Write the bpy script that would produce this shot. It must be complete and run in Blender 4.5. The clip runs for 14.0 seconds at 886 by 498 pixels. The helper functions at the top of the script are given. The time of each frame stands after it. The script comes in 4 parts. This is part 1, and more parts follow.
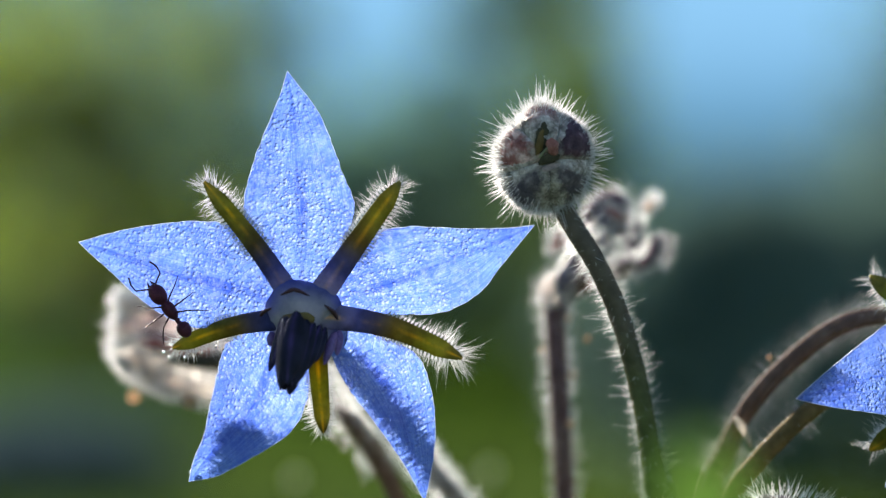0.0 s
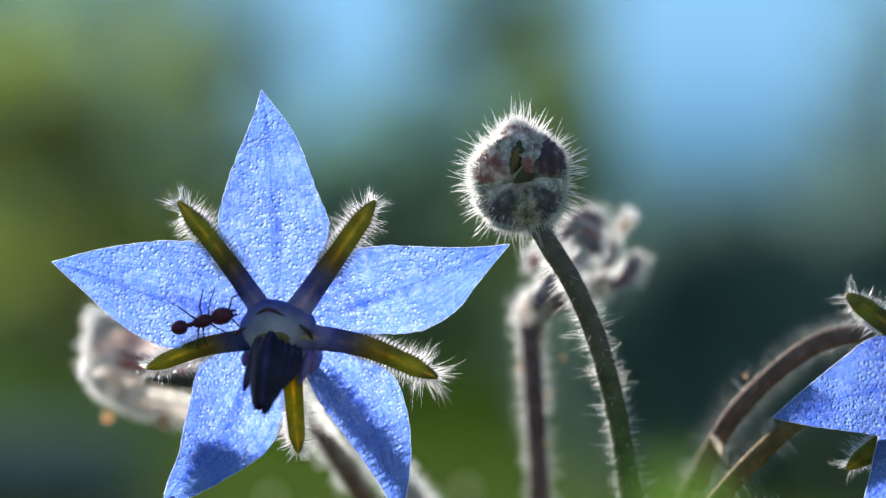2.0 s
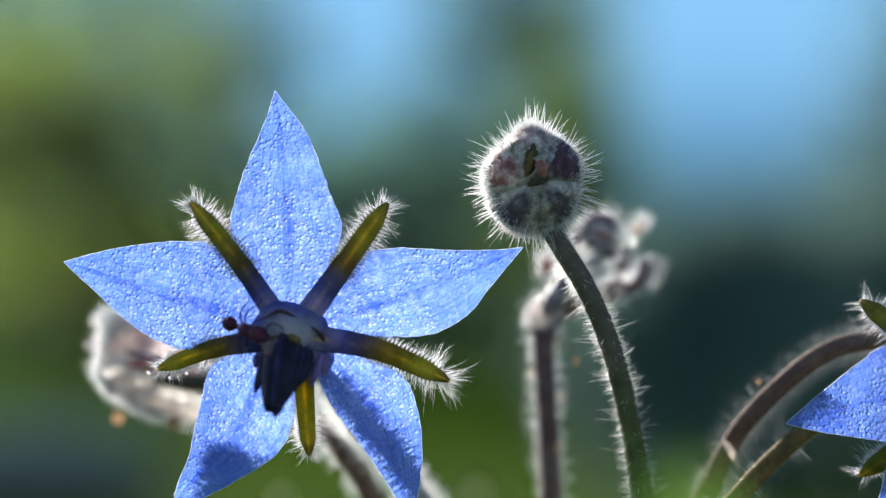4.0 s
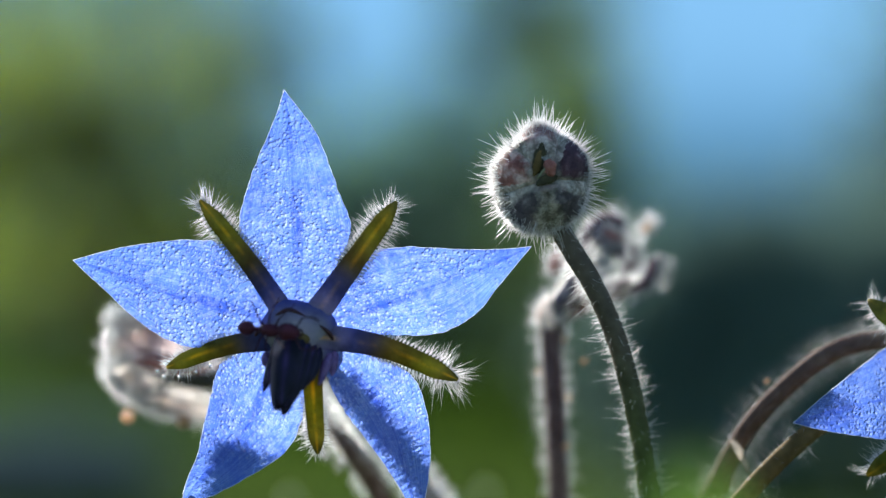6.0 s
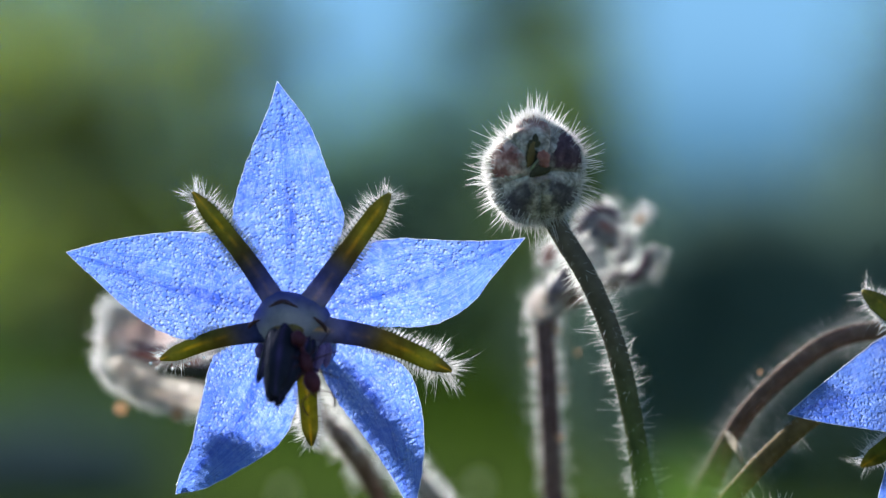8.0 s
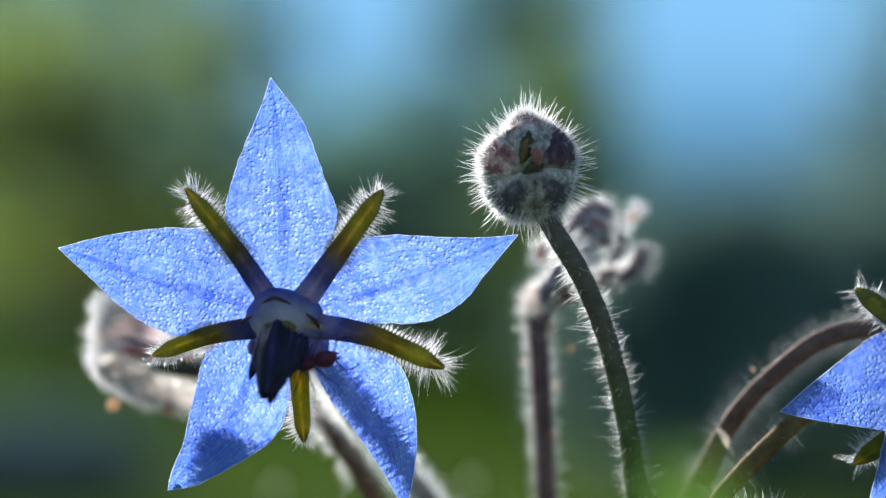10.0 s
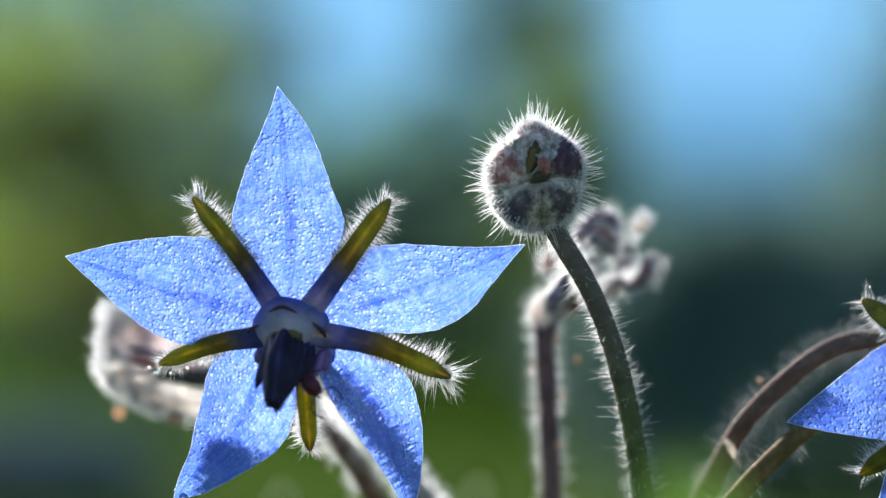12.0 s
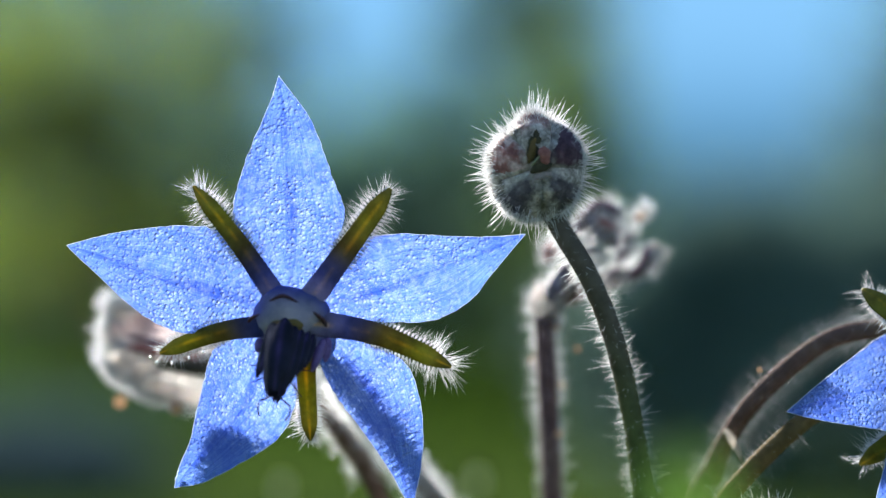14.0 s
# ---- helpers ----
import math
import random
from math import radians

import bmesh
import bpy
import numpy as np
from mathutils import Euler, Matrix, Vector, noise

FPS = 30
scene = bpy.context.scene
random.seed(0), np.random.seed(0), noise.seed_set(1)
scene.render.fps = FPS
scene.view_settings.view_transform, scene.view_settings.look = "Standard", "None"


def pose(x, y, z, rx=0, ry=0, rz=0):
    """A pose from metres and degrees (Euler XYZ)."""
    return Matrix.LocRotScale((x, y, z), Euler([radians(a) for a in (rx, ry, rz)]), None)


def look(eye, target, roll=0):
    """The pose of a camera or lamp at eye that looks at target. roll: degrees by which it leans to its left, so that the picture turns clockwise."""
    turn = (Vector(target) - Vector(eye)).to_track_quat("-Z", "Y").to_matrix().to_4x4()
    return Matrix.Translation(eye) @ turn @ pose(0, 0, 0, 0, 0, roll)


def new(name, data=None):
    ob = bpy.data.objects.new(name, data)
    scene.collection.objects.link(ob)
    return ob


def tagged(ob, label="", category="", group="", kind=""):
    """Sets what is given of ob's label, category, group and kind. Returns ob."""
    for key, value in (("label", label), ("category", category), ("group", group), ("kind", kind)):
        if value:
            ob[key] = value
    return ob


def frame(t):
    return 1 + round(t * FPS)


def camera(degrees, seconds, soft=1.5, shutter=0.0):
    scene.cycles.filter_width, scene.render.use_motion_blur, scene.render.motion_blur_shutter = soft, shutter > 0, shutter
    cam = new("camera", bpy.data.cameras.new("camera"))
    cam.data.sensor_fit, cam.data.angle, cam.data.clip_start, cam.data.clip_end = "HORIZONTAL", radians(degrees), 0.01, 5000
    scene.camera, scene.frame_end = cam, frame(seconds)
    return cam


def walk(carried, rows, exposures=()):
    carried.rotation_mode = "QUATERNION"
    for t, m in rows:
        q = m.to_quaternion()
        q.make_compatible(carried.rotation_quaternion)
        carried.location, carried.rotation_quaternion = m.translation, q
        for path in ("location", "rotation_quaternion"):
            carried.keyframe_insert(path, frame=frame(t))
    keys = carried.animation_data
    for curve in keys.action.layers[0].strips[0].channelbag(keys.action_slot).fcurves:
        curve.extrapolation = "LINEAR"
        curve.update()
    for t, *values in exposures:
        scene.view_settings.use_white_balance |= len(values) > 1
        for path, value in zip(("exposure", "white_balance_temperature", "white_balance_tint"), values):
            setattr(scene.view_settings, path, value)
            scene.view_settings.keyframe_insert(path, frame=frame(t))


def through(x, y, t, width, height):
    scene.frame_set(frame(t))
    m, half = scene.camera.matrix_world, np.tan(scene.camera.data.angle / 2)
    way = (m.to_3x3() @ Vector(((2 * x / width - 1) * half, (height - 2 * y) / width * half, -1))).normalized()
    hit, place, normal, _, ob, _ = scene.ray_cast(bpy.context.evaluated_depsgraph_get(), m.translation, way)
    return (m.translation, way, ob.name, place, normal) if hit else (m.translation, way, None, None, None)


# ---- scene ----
# ---------- camera: a hand-held close-up of one flower ----------
cam = camera(20, 14.0, soft=1.3)
cam.data.dof.use_dof = True
cam.data.dof.focus_distance = 0.1374
cam.data.dof.aperture_fstop = 16.5
HIGH = 0.40                      # height of the flower over the soil


def V(x, y, z):
    """Millimetres from the middle of the view at the flower's height: x across, y away, z up."""
    return Vector((x * 0.001, y * 0.001, HIGH + z * 0.001))


# seconds, distance (mm), aim across and up (mm), roll (degrees)
PATH = [
    (0.0, 138.00, 0.000, -0.000, -0.000),
    (0.5, 138.04, -0.231, 0.630, 0.027),
    (0.8, 138.08, -0.060, 0.840, -0.250),
    (1.0, 138.10, 0.294, 0.872, -0.412),
    (1.3, 137.80, 0.020, 0.850, -0.060),
    (1.5, 137.63, 0.311, 0.821, 0.168),
    (1.8, 137.50, 1.300, 0.980, -0.010),
    (2.0, 137.43, 1.357, 1.035, -0.138),
    (2.5, 137.23, 0.600, 0.930, -0.008),
    (3.0, 136.93, 0.425, 1.002, 0.169),
    (5.5, 136.94, 0.759, 1.311, 0.417),
    (6.0, 137.24, 0.191, 1.131, 0.413),
    (6.5, 137.17, -0.015, 0.839, 0.427),
    (7.0, 137.07, 0.164, 0.453, 0.378),
    (7.5, 137.03, 0.543, 0.326, 0.336),
    (8.0, 137.05, 0.542, 0.667, 0.330),
    (10.5, 136.90, 0.970, 0.473, 0.474),
    (11.0, 136.74, 0.757, 0.830, 0.488),
    (11.5, 136.97, 0.549, 1.160, 0.632),
    (12.0, 136.91, 0.554, 0.999, 0.615),
    (12.5, 136.87, 0.888, 0.518, 0.527),
    (13.0, 137.08, 0.900, 0.332, 0.652),
    (13.5, 137.05, 0.639, 0.630, 0.603),
    (14.0, 137.08, 0.530, 0.430, 0.706),
]
walk(cam, [(t, look((0, -d * 0.001, HIGH), V(x, 0, z), roll)) for t, d, x, z, roll in PATH],
     [(0, 1.98, 6550, 10), (1.0, 1.98, 6400, 10), (3.0, 1.96, 6300, 10), (5.5, 1.86, 6100, 10), (8.0, 1.79, 6100, 10), (10.5, 1.93, 6050, 10), (11.5, 1.96, 6050, 10), (12.1, 2.05, 6080, 10), (13.3, 2.03, 6050, 10), (14.0, 1.95, 6050, 10)])

# ---------- light ----------
SUN_FROM = Vector((-0.55, 1.0, 0.52)).normalized()
world = bpy.data.worlds.new("world")
scene.world = world
world.use_nodes = True
wn = world.node_tree
sky = wn.nodes.new("ShaderNodeTexSky")
sky.sky_type, sky.sun_disc = "NISHITA", False
sky.sun_elevation = math.asin(SUN_FROM.z)
sky.sun_rotation = math.atan2(SUN_FROM.x, SUN_FROM.y)
sky.air_density, sky.dust_density, sky.ozone_density = 1.0, 0.3, 2.5
wn.links.new(sky.outputs[0], wn.nodes["Background"].inputs[0])
wn.nodes["Background"].inputs[1].default_value = 0.053
sun = new("sun", bpy.data.lights.new("sun", "SUN"))
sun.data.energy, sun.data.angle, sun.data.color = 5.0, radians(0.6), (1.0, 0.94, 0.85)
sun.matrix_world = look(SUN_FROM * 30, (0, 0, 0))


# ---------- materials ----------
def material(name):
    m = bpy.data.materials.new(name)
    m.use_nodes = True
    n = m.node_tree.nodes
    return m, m.node_tree, n["Principled BSDF"], n["Material Output"]


def node(nt, kind, **sets):
    n = nt.nodes.new(kind)
    for k, v in sets.items():
        n.inputs[k.replace("_", " ")].default_value = v
    return n


def ramp(nt, fac, stops):
    r = nt.nodes.new("ShaderNodeValToRGB")
    while len(r.color_ramp.elements) < len(stops):
        r.color_ramp.elements.new(0.5)
    for e, (p, c) in zip(r.color_ramp.elements, stops):
        e.position, e.color = p, (*c, 1)
    nt.links.new(fac, r.inputs[0])
    return r.outputs[0]


def mixed(nt, fac, a, b, blend="MIX"):
    m = nt.nodes.new("ShaderNodeMix")
    m.data_type, m.blend_type = "RGBA", blend
    for socket, value in ((m.inputs[0], fac), (m.inputs[6], a), (m.inputs[7], b)):
        if isinstance(value, bpy.types.NodeSocket):
            nt.links.new(value, socket)
        else:
            socket.default_value = value if isinstance(value, float) else (*value, 1)
    return m.outputs[2]


def coords(nt, scale=(1, 1, 1), which="Object"):
    tc = nt.nodes.new("ShaderNodeTexCoord")
    mp = nt.nodes.new("ShaderNodeMapping")
    mp.inputs["Scale"].default_value = scale
    nt.links.new(tc.outputs[which], mp.inputs[0])
    return mp.outputs[0]


def noise_of(nt, vec, scale, detail=4.0, rough=0.55):
    n = node(nt, "ShaderNodeTexNoise", Scale=scale, Detail=detail, Roughness=rough)
    nt.links.new(vec, n.inputs["Vector"])
    return n.outputs["Fac"]


def bump(nt, height, strength, distance, to):
    b = node(nt, "ShaderNodeBump", Strength=strength, Distance=distance)
    nt.links.new(height, b.inputs["Height"])
    nt.links.new(b.outputs[0], to)
    return b


def leafy(name, colour_of, through, share, rough=0.45, spec=0.4, relief=None, clear=0.0, haze=0.3, bends=1.3, deep=0.0):
    """A thin living tissue: a skin that reflects, and light that comes through from behind."""
    m, nt, bsdf, out = material(name)
    col = colour_of(nt)
    skin, col = col if isinstance(col, tuple) else (col, col)
    nt.links.new(skin, bsdf.inputs["Base Color"])
    bsdf.inputs["Roughness"].default_value = rough
    bsdf.inputs["Specular IOR Level"].default_value = spec
    if deep:
        bsdf.inputs["Subsurface Weight"].default_value = 0.9
        bsdf.inputs["Subsurface Radius"].default_value = (1.0, 0.75, 0.65)
        bsdf.inputs["Subsurface Scale"].default_value = deep
    tr = nt.nodes.new("ShaderNodeBsdfTranslucent")
    tint = mixed(nt, 1.0, col, through, "MULTIPLY")
    nt.links.new(tint, tr.inputs[0])
    mx = nt.nodes.new("ShaderNodeMixShader")
    mx.inputs[0].default_value = share
    nt.links.new(bsdf.outputs[0], mx.inputs[1])
    nt.links.new(tr.outputs[0], mx.inputs[2])
    last, rf = mx.outputs[0], None
    if clear:
        rf = node(nt, "ShaderNodeBsdfRefraction", Roughness=haze, IOR=bends)
        nt.links.new(mixed(nt, 0.75, col, (1.0, 1.0, 1.0)), rf.inputs["Color"])
        m2 = nt.nodes.new("ShaderNodeMixShader")
        m2.inputs[0].default_value = clear
        nt.links.new(last, m2.inputs[1])
        nt.links.new(rf.outputs[0], m2.inputs[2])
        last = m2.outputs[0]
    nt.links.new(last, out.inputs[0])
    if relief:
        b = relief(nt, bsdf.inputs["Normal"])
        nt.links.new(b.outputs[0], tr.inputs["Normal"])
        if rf:
            nt.links.new(b.outputs[0], rf.inputs["Normal"])
    return m


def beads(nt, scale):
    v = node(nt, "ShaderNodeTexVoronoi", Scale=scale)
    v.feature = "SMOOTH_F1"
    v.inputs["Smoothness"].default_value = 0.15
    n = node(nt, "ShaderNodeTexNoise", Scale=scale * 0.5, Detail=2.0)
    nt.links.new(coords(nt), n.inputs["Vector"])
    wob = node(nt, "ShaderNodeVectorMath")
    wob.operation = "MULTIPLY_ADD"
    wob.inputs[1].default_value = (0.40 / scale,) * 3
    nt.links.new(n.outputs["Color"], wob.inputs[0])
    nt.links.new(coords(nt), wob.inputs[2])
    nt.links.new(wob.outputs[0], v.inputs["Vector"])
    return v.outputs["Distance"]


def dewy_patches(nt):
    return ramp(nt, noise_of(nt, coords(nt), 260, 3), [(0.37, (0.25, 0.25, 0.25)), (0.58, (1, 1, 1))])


def petal_colour(nt):
    """Sky blue with a darker midrib and fine veins; glints of the dew beads are painted in white, mostly in the colour
    that comes through.
    """
    tc = nt.nodes.new("ShaderNodeTexCoord")
    sep = nt.nodes.new("ShaderNodeSeparateXYZ")
    nt.links.new(tc.outputs["UV"], sep.inputs[0])
    streak = noise_of(nt, coords(nt, (1.6, 15, 1), "UV"), 3.0, 5)
    blotch = noise_of(nt, coords(nt), 380, 3)
    grain = noise_of(nt, coords(nt), 6500, 2)
    a = ramp(nt, streak, [(0.30, (0.064, 0.140, 0.57)), (0.5, (0.112, 0.215, 0.64)), (0.70, (0.178, 0.290, 0.70))])
    b = ramp(nt, blotch, [(0.36, (0.62, 0.68, 0.92)), (0.62, (1.0, 1.0, 1.0))])
    c = ramp(nt, grain, [(0.3, (0.78, 0.82, 0.95)), (0.7, (1.03, 1.03, 1.0))])
    # the midrib's deeper blue also paints in the shade of its crease
    rib = ramp(nt, sep.outputs[1], [(0.40, (1, 1, 1)), (0.47, (0.36, 0.46, 0.82)), (0.53, (0.36, 0.46, 0.82)), (0.57, (1, 1, 1))])
    col = mixed(nt, 1.0, mixed(nt, 1.0, a, b, "MULTIPLY"), c, "MULTIPLY")
    col = mixed(nt, ramp(nt, noise_of(nt, coords(nt, (2, 3, 1), "UV"), 2.0, 3), [(0.4, (0.2, 0.2, 0.2)), (0.6, (0.9, 0.9, 0.9))]), col, mixed(nt, 1.0, col, rib, "MULTIPLY"))
    # white at each bead's centre stands in for the sun's glint
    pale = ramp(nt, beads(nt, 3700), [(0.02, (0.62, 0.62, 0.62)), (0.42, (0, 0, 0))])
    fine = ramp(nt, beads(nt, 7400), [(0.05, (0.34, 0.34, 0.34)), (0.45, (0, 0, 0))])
    glint_dots = mixed(nt, 1.0, mixed(nt, 1.0, pale, fine, "ADD"), dewy_patches(nt), "MULTIPLY")
    # painted glints whiten the inner part, thinning out towards the tip
    glint_reach = ramp(nt, sep.outputs[0], [(0.10, (0.9, 0.9, 0.9)), (0.45, (1, 1, 1)), (0.80, (0.42, 0.42, 0.42)), (1.0, (0.2, 0.2, 0.2))])
    glint_grain = ramp(nt, noise_of(nt, coords(nt), 2300, 5, 0.7), [(0.46, (0, 0, 0)), (0.68, (0.34, 0.34, 0.34))])
    white = mixed(nt, 1.0, mixed(nt, 1.0, mixed(nt, 1.0, glint_dots, glint_grain, "ADD"), glint_reach, "MULTIPLY"), mixed(nt, 0.55, (1.0, 1.0, 1.0), rib), "MULTIPLY")
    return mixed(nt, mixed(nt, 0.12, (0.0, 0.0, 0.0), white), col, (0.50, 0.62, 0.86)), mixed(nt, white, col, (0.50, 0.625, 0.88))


def petal_relief(nt, to):
    """Beads of dew and papillae in two sizes, thicker in some patches than in others."""
    hs = []
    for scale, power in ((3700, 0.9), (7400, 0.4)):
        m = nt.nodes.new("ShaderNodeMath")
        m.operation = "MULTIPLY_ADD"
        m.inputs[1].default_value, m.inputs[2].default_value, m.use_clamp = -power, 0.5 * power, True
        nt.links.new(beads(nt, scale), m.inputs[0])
        hs.append(m.outputs[0])
    add = nt.nodes.new("ShaderNodeMath")
    nt.links.new(hs[0], add.inputs[0])
    nt.links.new(hs[1], add.inputs[1])
    mul = nt.nodes.new("ShaderNodeMath")
    mul.operation = "MULTIPLY"
    nt.links.new(add.outputs[0], mul.inputs[0])
    nt.links.new(dewy_patches(nt), mul.inputs[1])
    return bump(nt, mul.outputs[0], 1.0, 0.00028, to)


def sepal_colour(nt):
    uv = nt.nodes.new("ShaderNodeTexCoord")
    sep = nt.nodes.new("ShaderNodeSeparateXYZ")
    nt.links.new(uv.outputs["UV"], sep.inputs[0])
    # the dark blue stretch near the foot also paints in the petals' shade
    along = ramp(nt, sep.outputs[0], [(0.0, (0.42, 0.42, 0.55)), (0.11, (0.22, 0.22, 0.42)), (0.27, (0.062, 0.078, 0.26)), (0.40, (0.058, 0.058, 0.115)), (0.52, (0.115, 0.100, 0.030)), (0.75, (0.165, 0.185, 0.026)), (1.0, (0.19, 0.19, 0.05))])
    # bronze midrib; its bright patches also paint in a sunlit streak
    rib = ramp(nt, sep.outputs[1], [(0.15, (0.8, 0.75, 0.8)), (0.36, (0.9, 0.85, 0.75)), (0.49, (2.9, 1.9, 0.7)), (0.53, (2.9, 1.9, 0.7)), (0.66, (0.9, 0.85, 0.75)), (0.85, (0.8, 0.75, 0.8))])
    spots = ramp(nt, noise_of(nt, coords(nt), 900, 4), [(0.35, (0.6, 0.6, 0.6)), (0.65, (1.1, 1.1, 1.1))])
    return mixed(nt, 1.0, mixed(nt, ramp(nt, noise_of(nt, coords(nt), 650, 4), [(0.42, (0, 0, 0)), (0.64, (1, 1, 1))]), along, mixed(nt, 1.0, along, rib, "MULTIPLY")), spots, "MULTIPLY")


def grained(stops, scale, fine=None):
    def colour_of(nt):
        a = ramp(nt, noise_of(nt, coords(nt), scale, 5), stops)
        b = ramp(nt, noise_of(nt, coords(nt), fine or scale * 7, 3), [(0.3, (0.7, 0.7, 0.7)), (0.7, (1.1, 1.1, 1.1))])
        return mixed(nt, 1.0, a, b, "MULTIPLY")
    return colour_of


def skin_relief(scale, height):
    return lambda nt, to: bump(nt, noise_of(nt, coords(nt), scale, 4), 0.6, height, to)


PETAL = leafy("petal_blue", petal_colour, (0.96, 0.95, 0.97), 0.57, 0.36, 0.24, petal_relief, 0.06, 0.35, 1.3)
# near white, which puts the petals' sunlit rim into the colour
LIT_MARGIN = leafy("petal_lit_margin", grained([(0.3, (0.70, 0.77, 0.93)), (0.7, (0.88, 0.91, 0.96))], 900), (1, 1, 1), 0.75)
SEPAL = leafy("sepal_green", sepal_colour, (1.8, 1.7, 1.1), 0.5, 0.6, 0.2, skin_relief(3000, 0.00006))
HAIR = leafy("white_hair", grained([(0.3, (0.88, 0.88, 0.86)), (0.7, (0.96, 0.96, 0.94))], 300), (1, 1, 1), 0.6, 0.25, 0.6, None, 0.35, 0.45, 1.25)
NOTCH = leafy("notch_brown", grained([(0.3, (0.05, 0.02, 0.025)), (0.7, (0.10, 0.04, 0.045))], 2000), (1, 1, 1), 0.2)


def anther_colour(nt):
    """Nearly black, with violet seams along it."""
    tc = nt.nodes.new("ShaderNodeTexCoord")
    sep = nt.nodes.new("ShaderNodeSeparateXYZ")
    nt.links.new(tc.outputs["UV"], sep.inputs[0])
    seam = ramp(nt, sep.outputs[1], [(0.16, (0.007, 0.008, 0.022)), (0.22, (0.035, 0.026, 0.085)), (0.28, (0.007, 0.008, 0.022)), (0.60, (0.006, 0.006, 0.016)), (0.68, (0.026, 0.02, 0.065)), (0.74, (0.007, 0.008, 0.022))])
    tone = ramp(nt, noise_of(nt, coords(nt), 900, 4), [(0.35, (0.6, 0.6, 0.6)), (0.7, (1.8, 1.6, 1.7))])
    return mixed(nt, 1.0, seam, tone, "MULTIPLY")


def corona_colour(nt):
    """Bluish at the rim, pale grey over the scales, brownish round the anthers."""
    tc = nt.nodes.new("ShaderNodeTexCoord")
    sep = nt.nodes.new("ShaderNodeSeparateXYZ")
    nt.links.new(tc.outputs["UV"], sep.inputs[0])
    a = ramp(nt, sep.outputs[0], [(0.44, (0.12, 0.15, 0.50)), (0.56, (0.26, 0.28, 0.54)), (0.72, (0.60, 0.59, 0.60)), (0.86, (0.58, 0.55, 0.52)), (0.97, (0.34, 0.22, 0.16))])
    b = ramp(nt, noise_of(nt, coords(nt), 700, 4), [(0.35, (0.62, 0.64, 0.72)), (0.65, (1.15, 1.12, 1.08))])
    return mixed(nt, 1.0, a, b, "MULTIPLY")


ANTHER = leafy("anther_violet", anther_colour, (1, 1, 1), 0.1, 0.55, 0.2, skin_relief(5000, 0.00004))
CORONA = leafy("corona_white", corona_colour, (1, 1, 1), 0.6, 0.6, 0.2, skin_relief(2500, 0.00005))
FILAMENT = leafy("filament_purple", grained([(0.3, (0.10, 0.06, 0.22)), (0.7, (0.28, 0.18, 0.42))], 900), (1, 1, 1), 0.3)
STEM = leafy("stem_brown_green", grained([(0.32, (0.125, 0.08, 0.062)), (0.5, (0.175, 0.118, 0.09)), (0.7, (0.19, 0.145, 0.095))], 260), (1, 1, 1), 0.25, 0.8, 0.08, skin_relief(2500, 0.00006))


def fading_stem(nt):
    """Brown under the bud, green further down."""
    tc = nt.nodes.new("ShaderNodeTexCoord")
    sep = nt.nodes.new("ShaderNodeSeparateXYZ")
    nt.links.new(tc.outputs["UV"], sep.inputs[0])
    a = ramp(nt, sep.outputs[0], [(0.0, (0.14, 0.12, 0.10)), (0.34, (0.13, 0.12, 0.09)), (0.55, (0.12, 0.17, 0.05))])
    b = ramp(nt, noise_of(nt, coords(nt), 900, 5), [(0.3, (0.65, 0.65, 0.65)), (0.7, (1.15, 1.15, 1.15))])
    return mixed(nt, 1.0, a, b, "MULTIPLY")


STEM_FADE = leafy("stem_fading", fading_stem, (1, 1, 1), 0.25, 0.8, 0.08, skin_relief(2500, 0.00006))
STEM_PALE = leafy("stem_pale", grained([(0.32, (0.28, 0.23, 0.18)), (0.5, (0.42, 0.36, 0.30)), (0.7, (0.55, 0.50, 0.44))], 500), (1, 1, 1), 0.4, 0.8, 0.08, skin_relief(2500, 0.00006))
STEM_MAROON = leafy("stem_maroon", grained([(0.32, (0.10, 0.062, 0.060)), (0.5, (0.15, 0.098, 0.092)), (0.7, (0.21, 0.155, 0.13))], 260), (1, 1, 1), 0.2, 0.8, 0.08, skin_relief(2500, 0.00006))
STEM_GREEN = leafy("stem_olive", grained([(0.32, (0.14, 0.10, 0.038)), (0.5, (0.20, 0.14, 0.055)), (0.7, (0.22, 0.175, 0.065))], 260), (1, 1, 1), 0.25, 0.8, 0.08, skin_relief(2500, 0.00006))
BUD_DARK = leafy("bud_dark", grained([(0.3, (0.045, 0.035, 0.05)), (0.56, (0.09, 0.07, 0.09)), (0.78, (0.45, 0.42, 0.42))], 1200), (1, 1, 1), 0.15, 0.5, 0.4, skin_relief(2500, 0.00008))
# dark colour that stands in for shade in gaps between sepals
BUD_GAP_SHADE = leafy("bud_gap_shade", grained([(0.3, (0.03, 0.028, 0.02)), (0.7, (0.09, 0.08, 0.04))], 1500), (1, 1, 1), 0.1, 0.7, 0.2, skin_relief(2500, 0.00008))
BUD_PLUM = leafy("bud_plum", grained([(0.3, (0.08, 0.035, 0.06)), (0.55, (0.17, 0.08, 0.11)), (0.78, (0.5, 0.42, 0.42))], 1400), (1, 1, 1), 0.2, 0.5, 0.4, skin_relief(2500, 0.00008))
BUD_PURPLE = leafy("bud_purple", grained([(0.3, (0.24, 0.08, 0.07)), (0.52, (0.46, 0.19, 0.15)), (0.74, (0.78, 0.60, 0.55))], 1800), (1, 1, 1), 0.35, 0.5, 0.4, skin_relief(2500, 0.00008))
